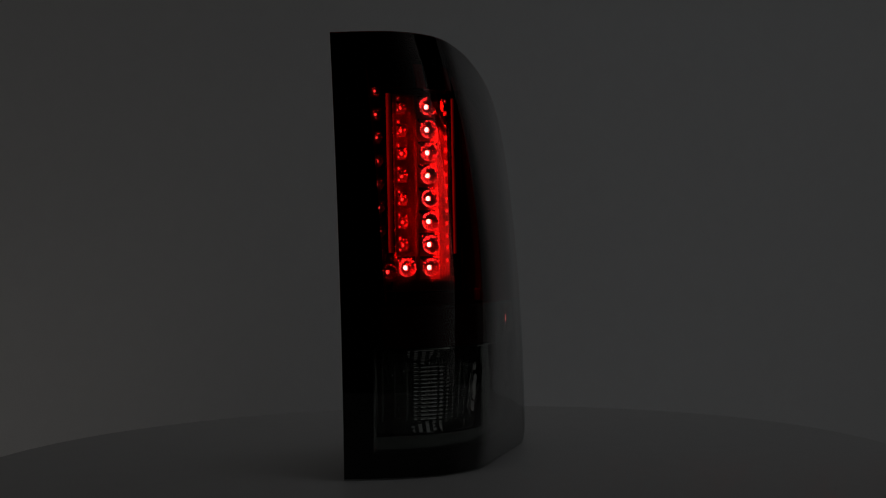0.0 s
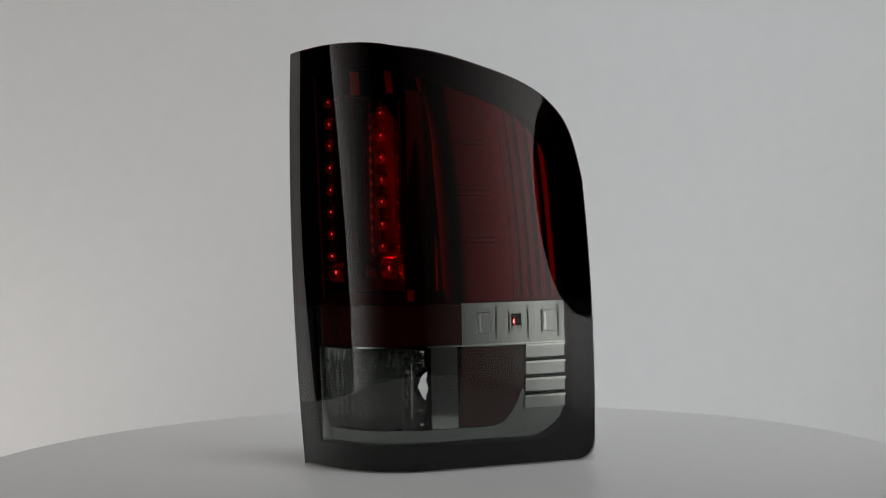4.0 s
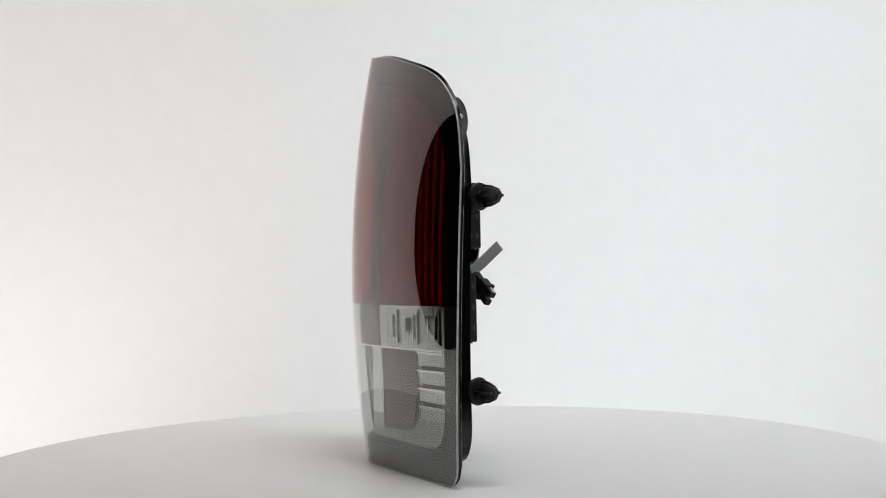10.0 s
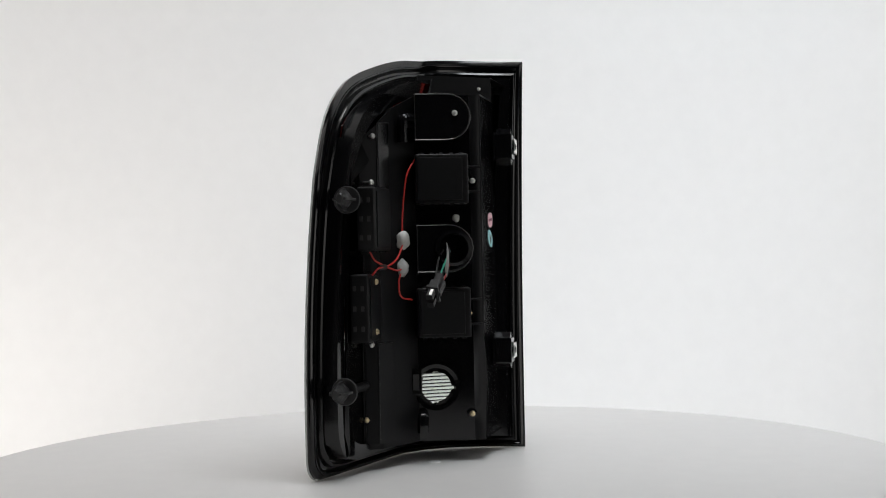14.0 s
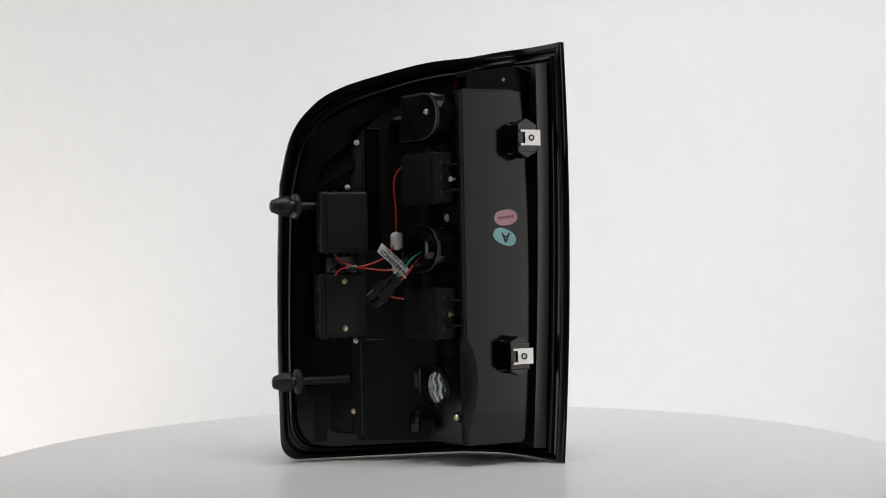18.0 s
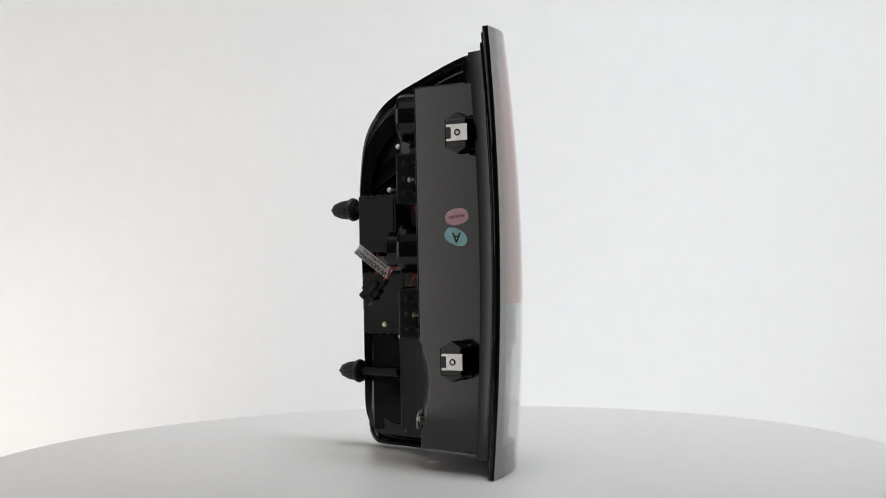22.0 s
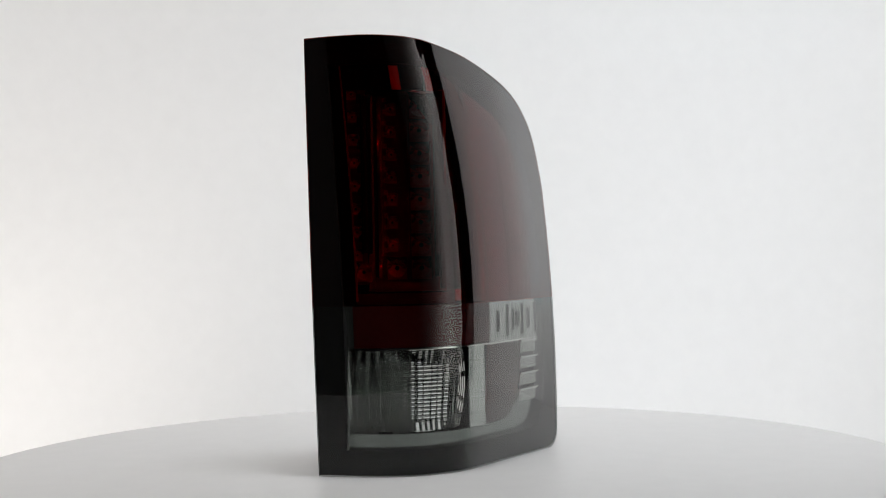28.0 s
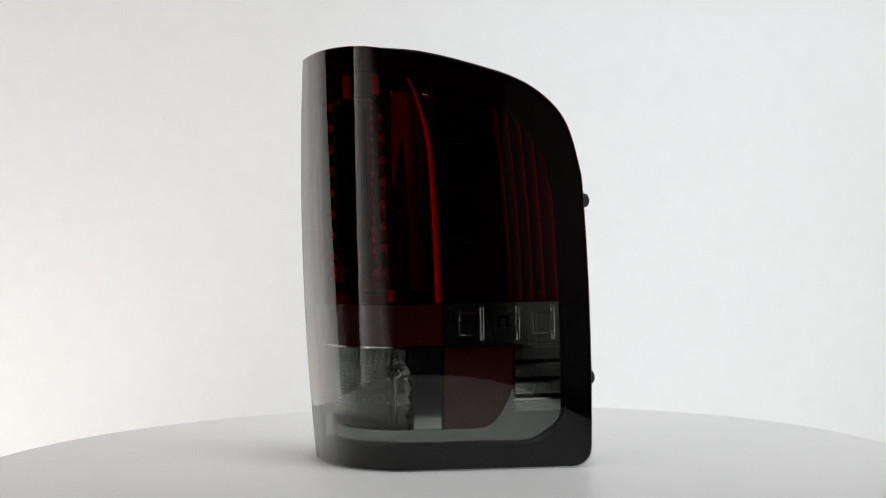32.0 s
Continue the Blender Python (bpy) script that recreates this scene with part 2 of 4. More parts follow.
def facing(origin, normal, up=(0, 0, 1)):
    """A pose whose z points along normal and whose y leans to up."""
    z = Vector(normal).normalized()
    if abs(z.dot(Vector(up).normalized())) > 0.999:
        up = (0, 1, 0)
    x = Vector(up).cross(z).normalized()
    y = z.cross(x)
    return Matrix.Translation(origin) @ Matrix((x, y, z)).transposed().to_4x4()


# ---- the lamp's curved skin: plan sections at three heights, from the straight inner edge to the rounded outer one ----
LOW = [(-.094, -.117), (-.055, -.1152), (-.0152, -.1089), (.0168, -.0951), (.038, -.0755), (.057, -.047), (.083, .04), (.1125, .144)]
MID = [(-.0940, -.1276), (-.0547, -.1243), (-.0142, -.1177), (.0205, -.1033), (.046, -.0825), (.067, -.051), (.091, .04), (.1065, .146)]
HIGH = [(-.0996, -.1215), (-.0718, -.1195), (-.0371, -.1124), (-.0085, -.0973), (.0126, -.0798), (.029, -.053), (.056, .03), (.080, .140)]
Z0, Z1, Z2 = 0.02, 0.235, 0.47


def along(points, u):
    n = len(points) - 1
    x = min(max(u, 0.0), 1.0) * n
    i = min(int(x), n - 1)
    f = x - i

    def at(k):
        if k < 0:
            return 2 * points[0][0] - points[1][0], 2 * points[0][1] - points[1][1]
        if k > n:
            return 2 * points[n][0] - points[n - 1][0], 2 * points[n][1] - points[n - 1][1]
        return points[k]
    a, b, c, d = at(i - 1), at(i), at(i + 1), at(i + 2)
    return [.5 * (2 * b[k] + (c[k] - a[k]) * f + (2 * a[k] - 5 * b[k] + 4 * c[k] - d[k]) * f * f + (3 * b[k] - a[k] - 3 * c[k] + d[k]) * f ** 3) for k in (0, 1)]


def plan_point(u, z):
    p, q, r = along(LOW, u), along(MID, u), along(HIGH, u)
    a = (z - Z1) * (z - Z2) / ((Z0 - Z1) * (Z0 - Z2))
    b = (z - Z0) * (z - Z2) / ((Z1 - Z0) * (Z1 - Z2))
    c = (z - Z0) * (z - Z1) / ((Z2 - Z0) * (Z2 - Z1))
    return a * p[0] + b * q[0] + c * r[0], a * p[1] + b * q[1] + c * r[1]


def skin(u, z, d=0.0):
    """The point d metres inside the skin at u (0 inner edge, 1 outer edge) and height z."""
    x, y = plan_point(u, z)
    x0, y0 = plan_point(max(u - 0.004, 0), z)
    x1, y1 = plan_point(min(u + 0.004, 1), z)
    tx, ty = x1 - x0, y1 - y0
    k = d / math.hypot(tx, ty)
    return Vector((x - ty * k, y + tx * k, z))


def table_of(rows):
    def f(u):
        if u <= rows[0][0]:
            return rows[0][1]
        for (a, p), (b, q) in zip(rows, rows[1:]):
            if u <= b:
                return p + (q - p) * (u - a) / (b - a)
        return rows[-1][1]
    return f


roof_line = table_of([(0, .4708), (.125, .4716), (.263, .4725), (.398, .4726), (.5, .4716), (.557, .4706), (.62, .4692), (.688, .4667), (.748, .4634), (.785, .4596),
                      (.81, .4556), (.838, .4502), (.868, .4436), (.9, .4366), (.93, .4266), (.958, .4122), (.978, .3938), (.988, .3758), (.993, .356), (1.0, .320)])


def roof(u):
    """The roof line, rounded off."""
    r = min(0.03, 0.8 * (1 - u))
    return sum(roof_line(min(1.0, u + r * k / 8)) * (9 - abs(k)) for k in range(-8, 9)) / 81


def foot(u):
    s = max(0.0, (u - 0.974) / 0.026)
    return 0.0004 + 0.021 * (1 - math.sqrt(max(0.0, 1 - s * s)))


def shell(us, low, high, d0, d1, nv=2, bm=None):
    """A solid sheet that follows the skin between the depths d0 and d1, over the stations us, from height low(u) to high(u)."""
    own = bmesh.new()
    g = [[[own.verts.new(skin(u, low(u) + (high(u) - low(u)) * v / nv, d)) for v in range(nv + 1)] for u in us] for d in (d0, d1)]
    n = len(us)
    for i in range(n - 1):
        for v in range(nv):
            own.faces.new((g[0][i][v], g[0][i + 1][v], g[0][i + 1][v + 1], g[0][i][v + 1]))
            own.faces.new((g[1][i][v], g[1][i][v + 1], g[1][i + 1][v + 1], g[1][i + 1][v]))
        for v in (0, nv):
            own.faces.new((g[0][i][v], g[0][i + 1][v], g[1][i + 1][v], g[1][i][v]))
    for i in (0, n - 1):
        for v in range(nv):
            own.faces.new((g[0][i][v], g[0][i][v + 1], g[1][i][v + 1], g[1][i][v]))
    bmesh.ops.recalc_face_normals(own, faces=own.faces)
    return join(own, bm)


def steps(a, b, n):
    return [a + (b - a) * i / n for i in range(n + 1)]


def patch(u0, u1, z0, z1, d0, d1, nu=6, nv=2, bm=None):
    return shell(steps(u0, u1, nu), lambda u: z0, lambda u: z1, d0, d1, nv, bm)


def bevelled_patch(u0, u1, z0, z1, d0, d1):
    """A raised pad on the skin whose top face is drawn in, so that its sides slope."""
    bm = bmesh.new()
    e, f = min(0.0020, (u1 - u0) * 0.3), 0.0009
    low = [bm.verts.new(skin(u, z, d1)) for u, z in ((u0, z0), (u1, z0), (u1, z1), (u0, z1))]
    top = [bm.verts.new(skin(u, z, d0)) for u, z in ((u0 + e, z0 + f), (u1 - e, z0 + f), (u1 - e, z1 - f), (u0 + e, z1 - f))]
    bm.faces.new(top)
    for i in range(4):
        bm.faces.new((low[i], low[(i + 1) % 4], top[(i + 1) % 4], top[i]))
    bmesh.ops.recalc_face_normals(bm, faces=bm.faces)
    return bm


STATIONS = steps(0, .9, 54) + steps(.905, .97, 13) + steps(.9735, 1.0, 16)


def outline():
    """The skin's edge as (u, z), round from the inner foot by the foot, the outer edge, the roof and the inner edge."""
    o = [(u, foot(u)) for u in STATIONS]
    o += [(1.0, z) for z in steps(.03, .31, 20)]
    o += [(u, roof(u)) for u in STATIONS[::-1]]
    o += [(0.0, z) for z in steps(.455, .015, 30)]
    return o


def inset(k, top_border=0.038):
    """The outline drawn in: k = 0 the edge, 1 the window of the lamp."""
    rise = 0.0024 if k < 0 else 0.0        # the rear lip stands a little above the lens towards the outer corner
    k = max(k, 0.0)
    lo, hi, left, right = 0.028 * k, top_border * k, 0.115 * k, 1 - 0.036 * k
    pts = []
    for u, z in outline():
        v = left + u * (right - left)
        a, b = foot(u) + lo + 0.0011 * max(0.0, 1 - k / 0.1), roof(u) - hi      # the lens's own edge shows past the foot
        t = (z - foot(u)) / max(1e-6, roof(u) - foot(u))
        b += rise * min(1.0, max(0.0, (u - 0.62) / 0.14)) * min(1.0, (1 - u) / 0.06)
        # the corner at the outer foot grows rounder inwards
        s = max(0.0, (u - 0.93) / 0.07)
        a += 0.035 * k * (1 - math.sqrt(max(0.0, 1 - s * s)))
        pts.append((v, a + (b - a) * t))
    return pts


def ring(levels, bm=None, top_border=0.038):
    """A strip round the outline through (inset, depth) levels."""
    own = bmesh.new()
    rows = [[own.verts.new(skin(u, z, d)) for u, z in inset(k, top_border)] for k, d in levels]
    n = len(rows[0])
    for a, b in zip(rows, rows[1:]):
        for i in range(n):
            j = (i + 1) % n
            own.faces.new((a[i], a[j], b[j], b[i]))
    return join(own, bm)


# ---- the studio ----
def studio():
    # white paper sweep: floor, curve and a U of wall round the back
    path = []
    for a in steps(173, 0.5, 43):
        c, s = math.cos(radians(a)), math.sin(radians(a))
        k = 1 / (abs(c) ** 3.2 + abs(s) ** 3.2) ** (1 / 3.2)
        path.append((1.55 * k * c, 0.15 + 1.75 * k * s))
    rise = [(-0.8, 0.0), (-0.8, 1.15)] + [(-0.8 + 0.35 * (1 - math.cos(radians(b))), 0.35 * (1 - math.sin(radians(b)))) for b in steps(0, 90, 8)][::1] + [(z, 0.0) for z in steps(-0.2, 2.6, 8)]
    bm = bmesh.new()
    cols = []
    for x, y in path:
        n = Vector((-x, 0.15 - y, 0)).normalized()
        col = []
        for z, inn in rise[1:]:
            col.append(bm.verts.new((x + n.x * inn, y + n.y * inn, z)))
        cols.append(col)
    for a, b in zip(cols, cols[1:]):
        for i in range(len(a) - 1):
            bm.faces.new((a[i], b[i], b[i + 1], a[i + 1]))
    ob = part("backdrop", bm, PAPER, None, "seamless white paper backdrop curving round behind the turntable", smooth=True)
    tagged(ob, category="backdrop", kind="structure")
    so = ob.modifiers.new("thickness", "SOLIDIFY")
    so.thickness, so.offset = 0.004, 0

    bm = block(7, 7, 0.1, m=pose(0, 0, -0.85))
    tagged(part("floor", bm, DARK, None, "dark grey studio floor"), category="floor", kind="structure")
    for nm, sx, sy, x, y in (("wall_north", 7, 0.1, 0, 3.5), ("wall_south", 7, 0.1, 0, -3.5), ("wall_west", 0.1, 6.9, -3.5, 0), ("wall_east", 0.1, 6.9, 3.5, 0)):
        tagged(part(nm, block(sx, sy, 3.9, m=pose(x, y, 1.15)), DARK, None, "unlit dark studio wall"), category="wall", kind="structure")
    tagged(part("ceiling", block(7.1, 7.1, 0.1, m=pose(0, 0, 3.15)), DARK, None, "unlit dark studio ceiling"), category="ceiling", kind="structure")


def softbox(x, y, w, h, zc, cloth):
    thing = tagged(empty("softbox"), "tall black softbox with a glowing white cloth on a stand", "studio light", "softboxes round the turntable")
    thing.matrix_basis = Matrix.Translation((x, y, -0.8)) @ Matrix.Rotation(math.atan2(-x, y), 4, "Z")
    up = zc + 0.8
    # z of the thing stays upright, its -y looks at the turntable
    bm = bmesh.new()
    front = [bm.verts.new((sx * w / 2, -0.02, up + sz * h / 2)) for sx, sz in ((-1, -1), (1, -1), (1, 1), (-1, 1))]
    back = [bm.verts.new((sx * 0.09, 0.38, up + sz * 0.09)) for sx, sz in ((-1, -1), (1, -1), (1, 1), (-1, 1))]
    for i in range(4):
        bm.faces.new((front[i], front[(i + 1) % 4], back[(i + 1) % 4], back[i]))
    bm.faces.new(back)
    part("hood", bm, DARK, thing, "black cloth hood")
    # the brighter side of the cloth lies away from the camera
    part("diffuser", block(w - 0.02, 0.006, h - 0.02), cloth, thing, "glowing cloth with its base colour darkened", at=pose(0, 0, up, 0, 0, 180 if x > 0 else 0))
    part("lamp_head", lathe([(0, 0), (0.08, 0), (0.08, 0.2), (0, 0.2)], 20, m=pose(0, 0.37, up, -90)), MATT, thing)
    part("pole", lathe([(0, 0.25), (0.014, 0.25), (0.014, up), (0, up)], 12, m=pose(0, 0.44, 0)), MATT, thing)
    for a in (30, 150, 270):
        part("leg", tube([(0, 0.44, 0.5), (0.36 * math.cos(radians(a)), 0.44 + 0.36 * math.sin(radians(a)), 0.012)], 0.011, steps=1), MATT, thing)


def turntable():
    thing = tagged(empty("turntable"), "large round matt white turntable turning slowly on a plinth", "turntable")
    part("disc", lathe([(0, 0), (0.542, 0), (0.547, -0.002), (0.55, -0.006), (0.55, -0.026), (0.546, -0.03), (0, -0.03)], 160), TABLE, thing, smooth=False)
    part("bearing", lathe([(0, -0.0305), (0.16, -0.0305), (0.16, -0.07), (0, -0.07)], 40), MATT, thing)
    part("centre_cap", lathe([(0, 0.0012), (0.005, 0.0012), (0.0075, 0.0002), (0.0075, -0.001), (0, -0.001)], 20, m=pose(0.0, 0.0, 0)), TAG, thing, "small white centre cap")
    plinth = tagged(part("plinth", lathe([(0, -0.8), (0.3, -0.8), (0.3, -0.09), (0.28, -0.071), (0, -0.071)], 48), TABLE, None, "round white plinth under the turntable"), category="plinth")
    return thing


# ---- the lamp ----
# plan of the housing's rear walls, from the inner edge to the outer flange, and their top heights
REAR = [(-.0657, -.1075, .449), (-.0631, -.0775, .447), (-.0630, -.0774, .4208), (-.0578, -.0135, .4188), (.016, .003, .4175), (.036, .040, .40), (.0465, .0600, .382),
        (.0560, .0660, .372), (.0655, .0720, .366), (.0690, .0980, .345), (.0715, .1180, .315)]


def plate(p, q, za, zb, za0, zb0, t, bm=None):
    """An upright sheet between two plan points, t thick to the left of p-q; heights at p and q."""
    own = bmesh.new()
    d = Vector((q[0] - p[0], q[1] - p[1], 0)).normalized()
    n = Vector((-d.y, d.x, 0)) * t
    v = [own.verts.new(Vector((x, y, z)) + o) for o in (Vector(), n) for x, y, z in ((*p[:2], za0), (*q[:2], zb0), (*q[:2], zb), (*p[:2], za))]
    for f in ((0, 1, 2, 3), (7, 6, 5, 4), (0, 4, 5, 1), (1, 5, 6, 2), (2, 6, 7, 3), (3, 7, 4, 0)):
        own.faces.new([v[i] for i in f])
    bmesh.ops.recalc_face_normals(own, faces=own.faces)
    return join(own, bm)


SCREWS = {}


def screw(parent, p, normal, material, r=0.0034, name="screw"):
    m = facing(p, normal)
    if material.name in SCREWS:
        return share(name, SCREWS[material.name], parent, m)
    bm = lathe([(0, 0.0030), (0.0012, 0.0028), (0.0027, 0.0021), (0.0034, 0.0008), (0.0034, 0.0), (0.0018, -0.0003), (0.0016, -0.0100), (0, -0.0100)], 16)
    for a in (0, 90):
        block(0.0040, 0.0008, 0.0007, m=pose(0, 0, 0.0029, 0, 0, a), bm=bm)
    SCREWS[material.name] = part(name, bm, material, parent, "", at=m)
    return SCREWS[material.name]


def stadium(w, h, round_right=True, n=10):
    """Outline w wide and h high whose right end is a half circle (x from 0 to w, y centred)."""
    r = h / 2
    o = [(0, -r), (w - r, -r)]
    o += [(w - r + r * math.sin(radians(a)), -r * math.cos(radians(a))) for a in steps(0, 180, n)][1:-1]
    return o + [(w - r, r), (0, r)]


def corner_y(z):
    """Rear edge of the side wall: straight above, drawn in by a soft S near the bulb."""
    k = max(0.0, min(1.0, (0.142 - z) / 0.105))
    return REAR[3][1] - 0.0125 * math.sin(math.pi * k ** 0.8)


def corner_strip(lamp):
    bm = bmesh.new()
    rows = []
    for z in steps(0.024, 0.142, 24) + steps(0.15, 0.4185, 8):
        y = corner_y(z)
        edge = side_at(y, z)
        pull = (REAR[3][1] - y) / 0.0125
        wall = back_at(-0.046, z)
        row = [edge]
        for f in steps(0, 1, 6)[1:]:
            q = edge.lerp(wall, f)
            q += Vector((0.6, -0.8, 0)) * (-0.0015 + 0.004 * pull) * math.sin(math.pi * f)
            row.append(q)
        rows.append([bm.verts.new(q) for q in row])
    for a, b in zip(rows, rows[1:]):
        for i in range(6):
            bm.faces.new((a[i], a[i + 1], b[i + 1], b[i]))
    part("corner_strip", bm, MATT, lamp, smooth=True)


def side_wall(lamp, p, q):
    n = Vector((-(q[1] - p[1]), q[0] - p[0], 0)).normalized()
    bm = bmesh.new()
    rows = []
    for z in steps(0.024, 0.142, 20) + steps(0.15, 0.4188, 6):
        rows.append([[bm.verts.new(side_at(y, z) + o) for y in (-0.1075, corner_y(z))] for o in (Vector(), Vector((0.0026, 0, 0)))])
    for a, b in zip(rows, rows[1:]):
        bm.faces.new((a[0][0], a[0][1], b[0][1], b[0][0]))
        bm.faces.new((a[1][0], b[1][0], b[1][1], a[1][1]))
        bm.faces.new((a[0][1], a[1][1], b[1][1], b[0][1]))
    t = rows[-1]
    bm.faces.new((t[0][0], t[0][1], t[1][1], t[1][0]))
    bmesh.ops.recalc_face_normals(bm, faces=bm.faces)
    part("side_wall", bm, GRAINED, lamp, "long flat side wall")


def housing(lamp):
    # outer flange with its channel, seen from behind
    bm = ring([(0.012, 0.0018), (0.004, 0.0027), (-1, 0.0056), (0.02, 0.0064), (0.20, 0.0088), (0.25, 0.0074), (0.31, 0.0067), (0.37, 0.0076), (0.40, 0.0130), (0.46, 0.0145), (0.50, 0.0102),
               (0.525, 0.0096), (0.55, 0.0098), (0.58, 0.0112), (0.62, 0.0300), (1.13, 0.0312)])
    part("flange", bm, BLACK, lamp, "glossy black moulded flange with a channel round it", smooth=True)
    # front bezel seen through the lens
    part("bezel", ring([(0.004, 0.0038), (0.5, 0.0040), (0.97, 0.0042), (1.0, 0.0050), (1.0, 0.012), (1.02, 0.0295)], top_border=0.030), BEZEL, lamp, "gloss black border behind the lens")

    names = ["side_wall", "side_wall", "side_wall", "back_wall", "middle_wall", "middle_wall", "rib_wall", "rib_wall", "outer_wall", "outer_wall"]
    low = lambda y: 0.024
    for i, (p, q) in enumerate(zip(REAR, REAR[1:])):
        if i == 1:
            continue
        if i == 2:
            side_wall(lamp, p, q)
            corner_strip(lamp)
            continue
        if i == 3:
            back_wall(lamp, back_at(-0.046, 0.1), q)
            continue
        part(names[i], plate(p, q, p[2], q[2], 0.4185 if i == 0 else 0.024, 0.4185 if i == 0 else 0.024, -0.0026), DULL if i in (0, 2, 4, 5, 6, 7) else BLACK, lamp)
    # rounded edges of the side wall, in a lighter black for their glint
    for pts in ([side_at(-0.0135, .4188), side_at(-0.0775, .4195)], [side_at(-0.0775, .4195), side_at(-0.0775, .4468)], [side_at(-0.0775, .4468), side_at(-0.1070, .4488)],
                [side_at(-0.0135, .4188), side_at(-0.0135, .145)]):
        part("glint_bead", tube(pts, 0.0008, n=8, steps=1), SHEEN, lamp, smooth=True)
    part("flange_rib", ring([(0.15, 0.0096), (0.19, 0.0070), (0.24, 0.0058), (0.29, 0.0055), (0.34, 0.0060), (0.38, 0.0072), (0.41, 0.0098)]), SHEEN, lamp, "rounded rib round the flange", smooth=True)
    # caps that close the housing above and below
    bm = bmesh.new()
    n = len(REAR)
    edge = []
    for i, (x, y, z) in enumerate(REAR):
        u = 0.09 + 0.86 * (i / (n - 1)) ** 0.8
        edge.append((Vector((x, y, z)), skin(u, min(roof(u) - 0.034, z), 0.030)))
    for (a, b), (c, d) in zip(edge, edge[1:]):
        bm.faces.new([bm.verts.new(v) for v in (a, c, d, b)])
    bmesh.ops.remove_doubles(bm, verts=bm.verts, dist=1e-5)
    part("top_cap", bm, BEZEL, lamp)
    bm = bmesh.new()
    edge = []
    for i, (x, y, z) in enumerate(REAR):
        u = 0.09 + 0.86 * (i / (n - 1)) ** 0.8
        edge.append((Vector((x, y, 0.024)), skin(u, 0.0285, 0.030)))
    for (a, b), (c, d) in zip(edge, edge[1:]):
        bm.faces.new([bm.verts.new(v) for v in (a, b, d, c)])
    bmesh.ops.remove_doubles(bm, verts=bm.verts, dist=1e-5)
    part("bottom_cap", bm, BLACK, lamp)
    # outer floor that closes towards the flange
    bm = bmesh.new()
    for (x, y, z), (x2, y2, z2), u, u2 in ((REAR[8], REAR[9], .885, .925), (REAR[9], REAR[10], .925, .958)):
        bm.faces.new([bm.verts.new(v) for v in (Vector((x, y, 0.024)), Vector((x2, y2, 0.024)), Vector((x2, y2, z2)), Vector((x, y, z)))])
    x, y, z = REAR[10]
    bm.faces.new([bm.verts.new(v) for v in (Vector((x, y, 0.024)), skin(.962, .05, .031), skin(.962, .33, .031), Vector((x, y, z)))])
    part("outer_floor", bm, BLACK, lamp)


BACK_N = Vector((-0.218, 0.976, 0)).normalized()   # the back wall faces this way


def back_at(x, z, out=0.0):
    p, q = REAR[3], REAR[4]
    y = p[1] + (q[1] - p[1]) * (x - p[0]) / (q[0] - p[0])
    return Vector((x, y, z)) + BACK_N * out


HOLE = (-0.0035, 0.0855)


def back_wall(lamp, p, q):
    """The back wall, with the bulb's hole through it and a collar round the hole."""
    width = math.hypot(q[0] - p[0], q[1] - p[1])
    m = facing(back_at(HOLE[0], HOLE[1]), BACK_N)     # x runs to the inner edge
    cx = (HOLE[0] - p[0]) / (q[0] - p[0]) * width
    x0, x1, y0, y1 = -(width - cx), cx, 0.024 - HOLE[1], 0.4182 - HOLE[1]
    key = []
    for i in range(48):
        a = 2 * math.pi * i / 48
        deg = math.degrees(a)
        r = 0.0172
        if any(abs((deg - k + 180) % 360 - 180) < 11 for k in (-4, 135, 262)):
            r = 0.0203
        key.append((r * math.cos(a), r * math.sin(a)))
    bm = bmesh.new()
    for z in (0.0, -0.0026):
        ring_v = [bm.verts.new((x, y, z)) for x, y in key]
        outer = []
        for x, y in key:
            a = math.atan2(y, x)
            k = min(abs((x1 if math.cos(a) > 0 else -x0) / math.cos(a)) if abs(math.cos(a)) > 1e-6 else 9, abs((0.05 if math.sin(a) > 0 else -y0) / math.sin(a)) if abs(math.sin(a)) > 1e-6 else 9)
            outer.append(bm.verts.new((k * math.cos(a), k * math.sin(a), z)))
        for i in range(48):
            j = (i + 1) % 48
            bm.faces.new((ring_v[i], ring_v[j], outer[j], outer[i]))
        # corners and the wall above
        bm.faces.new([bm.verts.new((x, y, z)) for x, y in ((x0, 0.05), (x1, 0.05), (x1, y1), (x0, y1))])
        for cx_, cy_ in ((x0, y0), (x1, y0), (x0, 0.05), (x1, 0.05)):
            near = sorted(outer, key=lambda v: (v.co.x - cx_) ** 2 + (v.co.y - cy_) ** 2)
            a = [v for v in near if abs(v.co.x - cx_) < 1e-5][:1] + [v for v in near if abs(v.co.y - cy_) < 1e-5][:1]
            if len(a) == 2:
                bm.faces.new((bm.verts.new((cx_, cy_, z)), *a))
    bmesh.ops.recalc_face_normals(bm, faces=bm.faces)
    wall = part("back_wall", bm, GRAINED, lamp, at=m)
    part("collar", lathe([(0.0208, 0.0003), (0.0218, 0.003), (0.026, 0.0035), (0.027, 0.0), (0.0215, -0.004), (0.0208, -0.004), (0.0208, 0.0003)], 40), GRAINED, wall, "round bulb socket collar", at=pose(0, 0, 0))


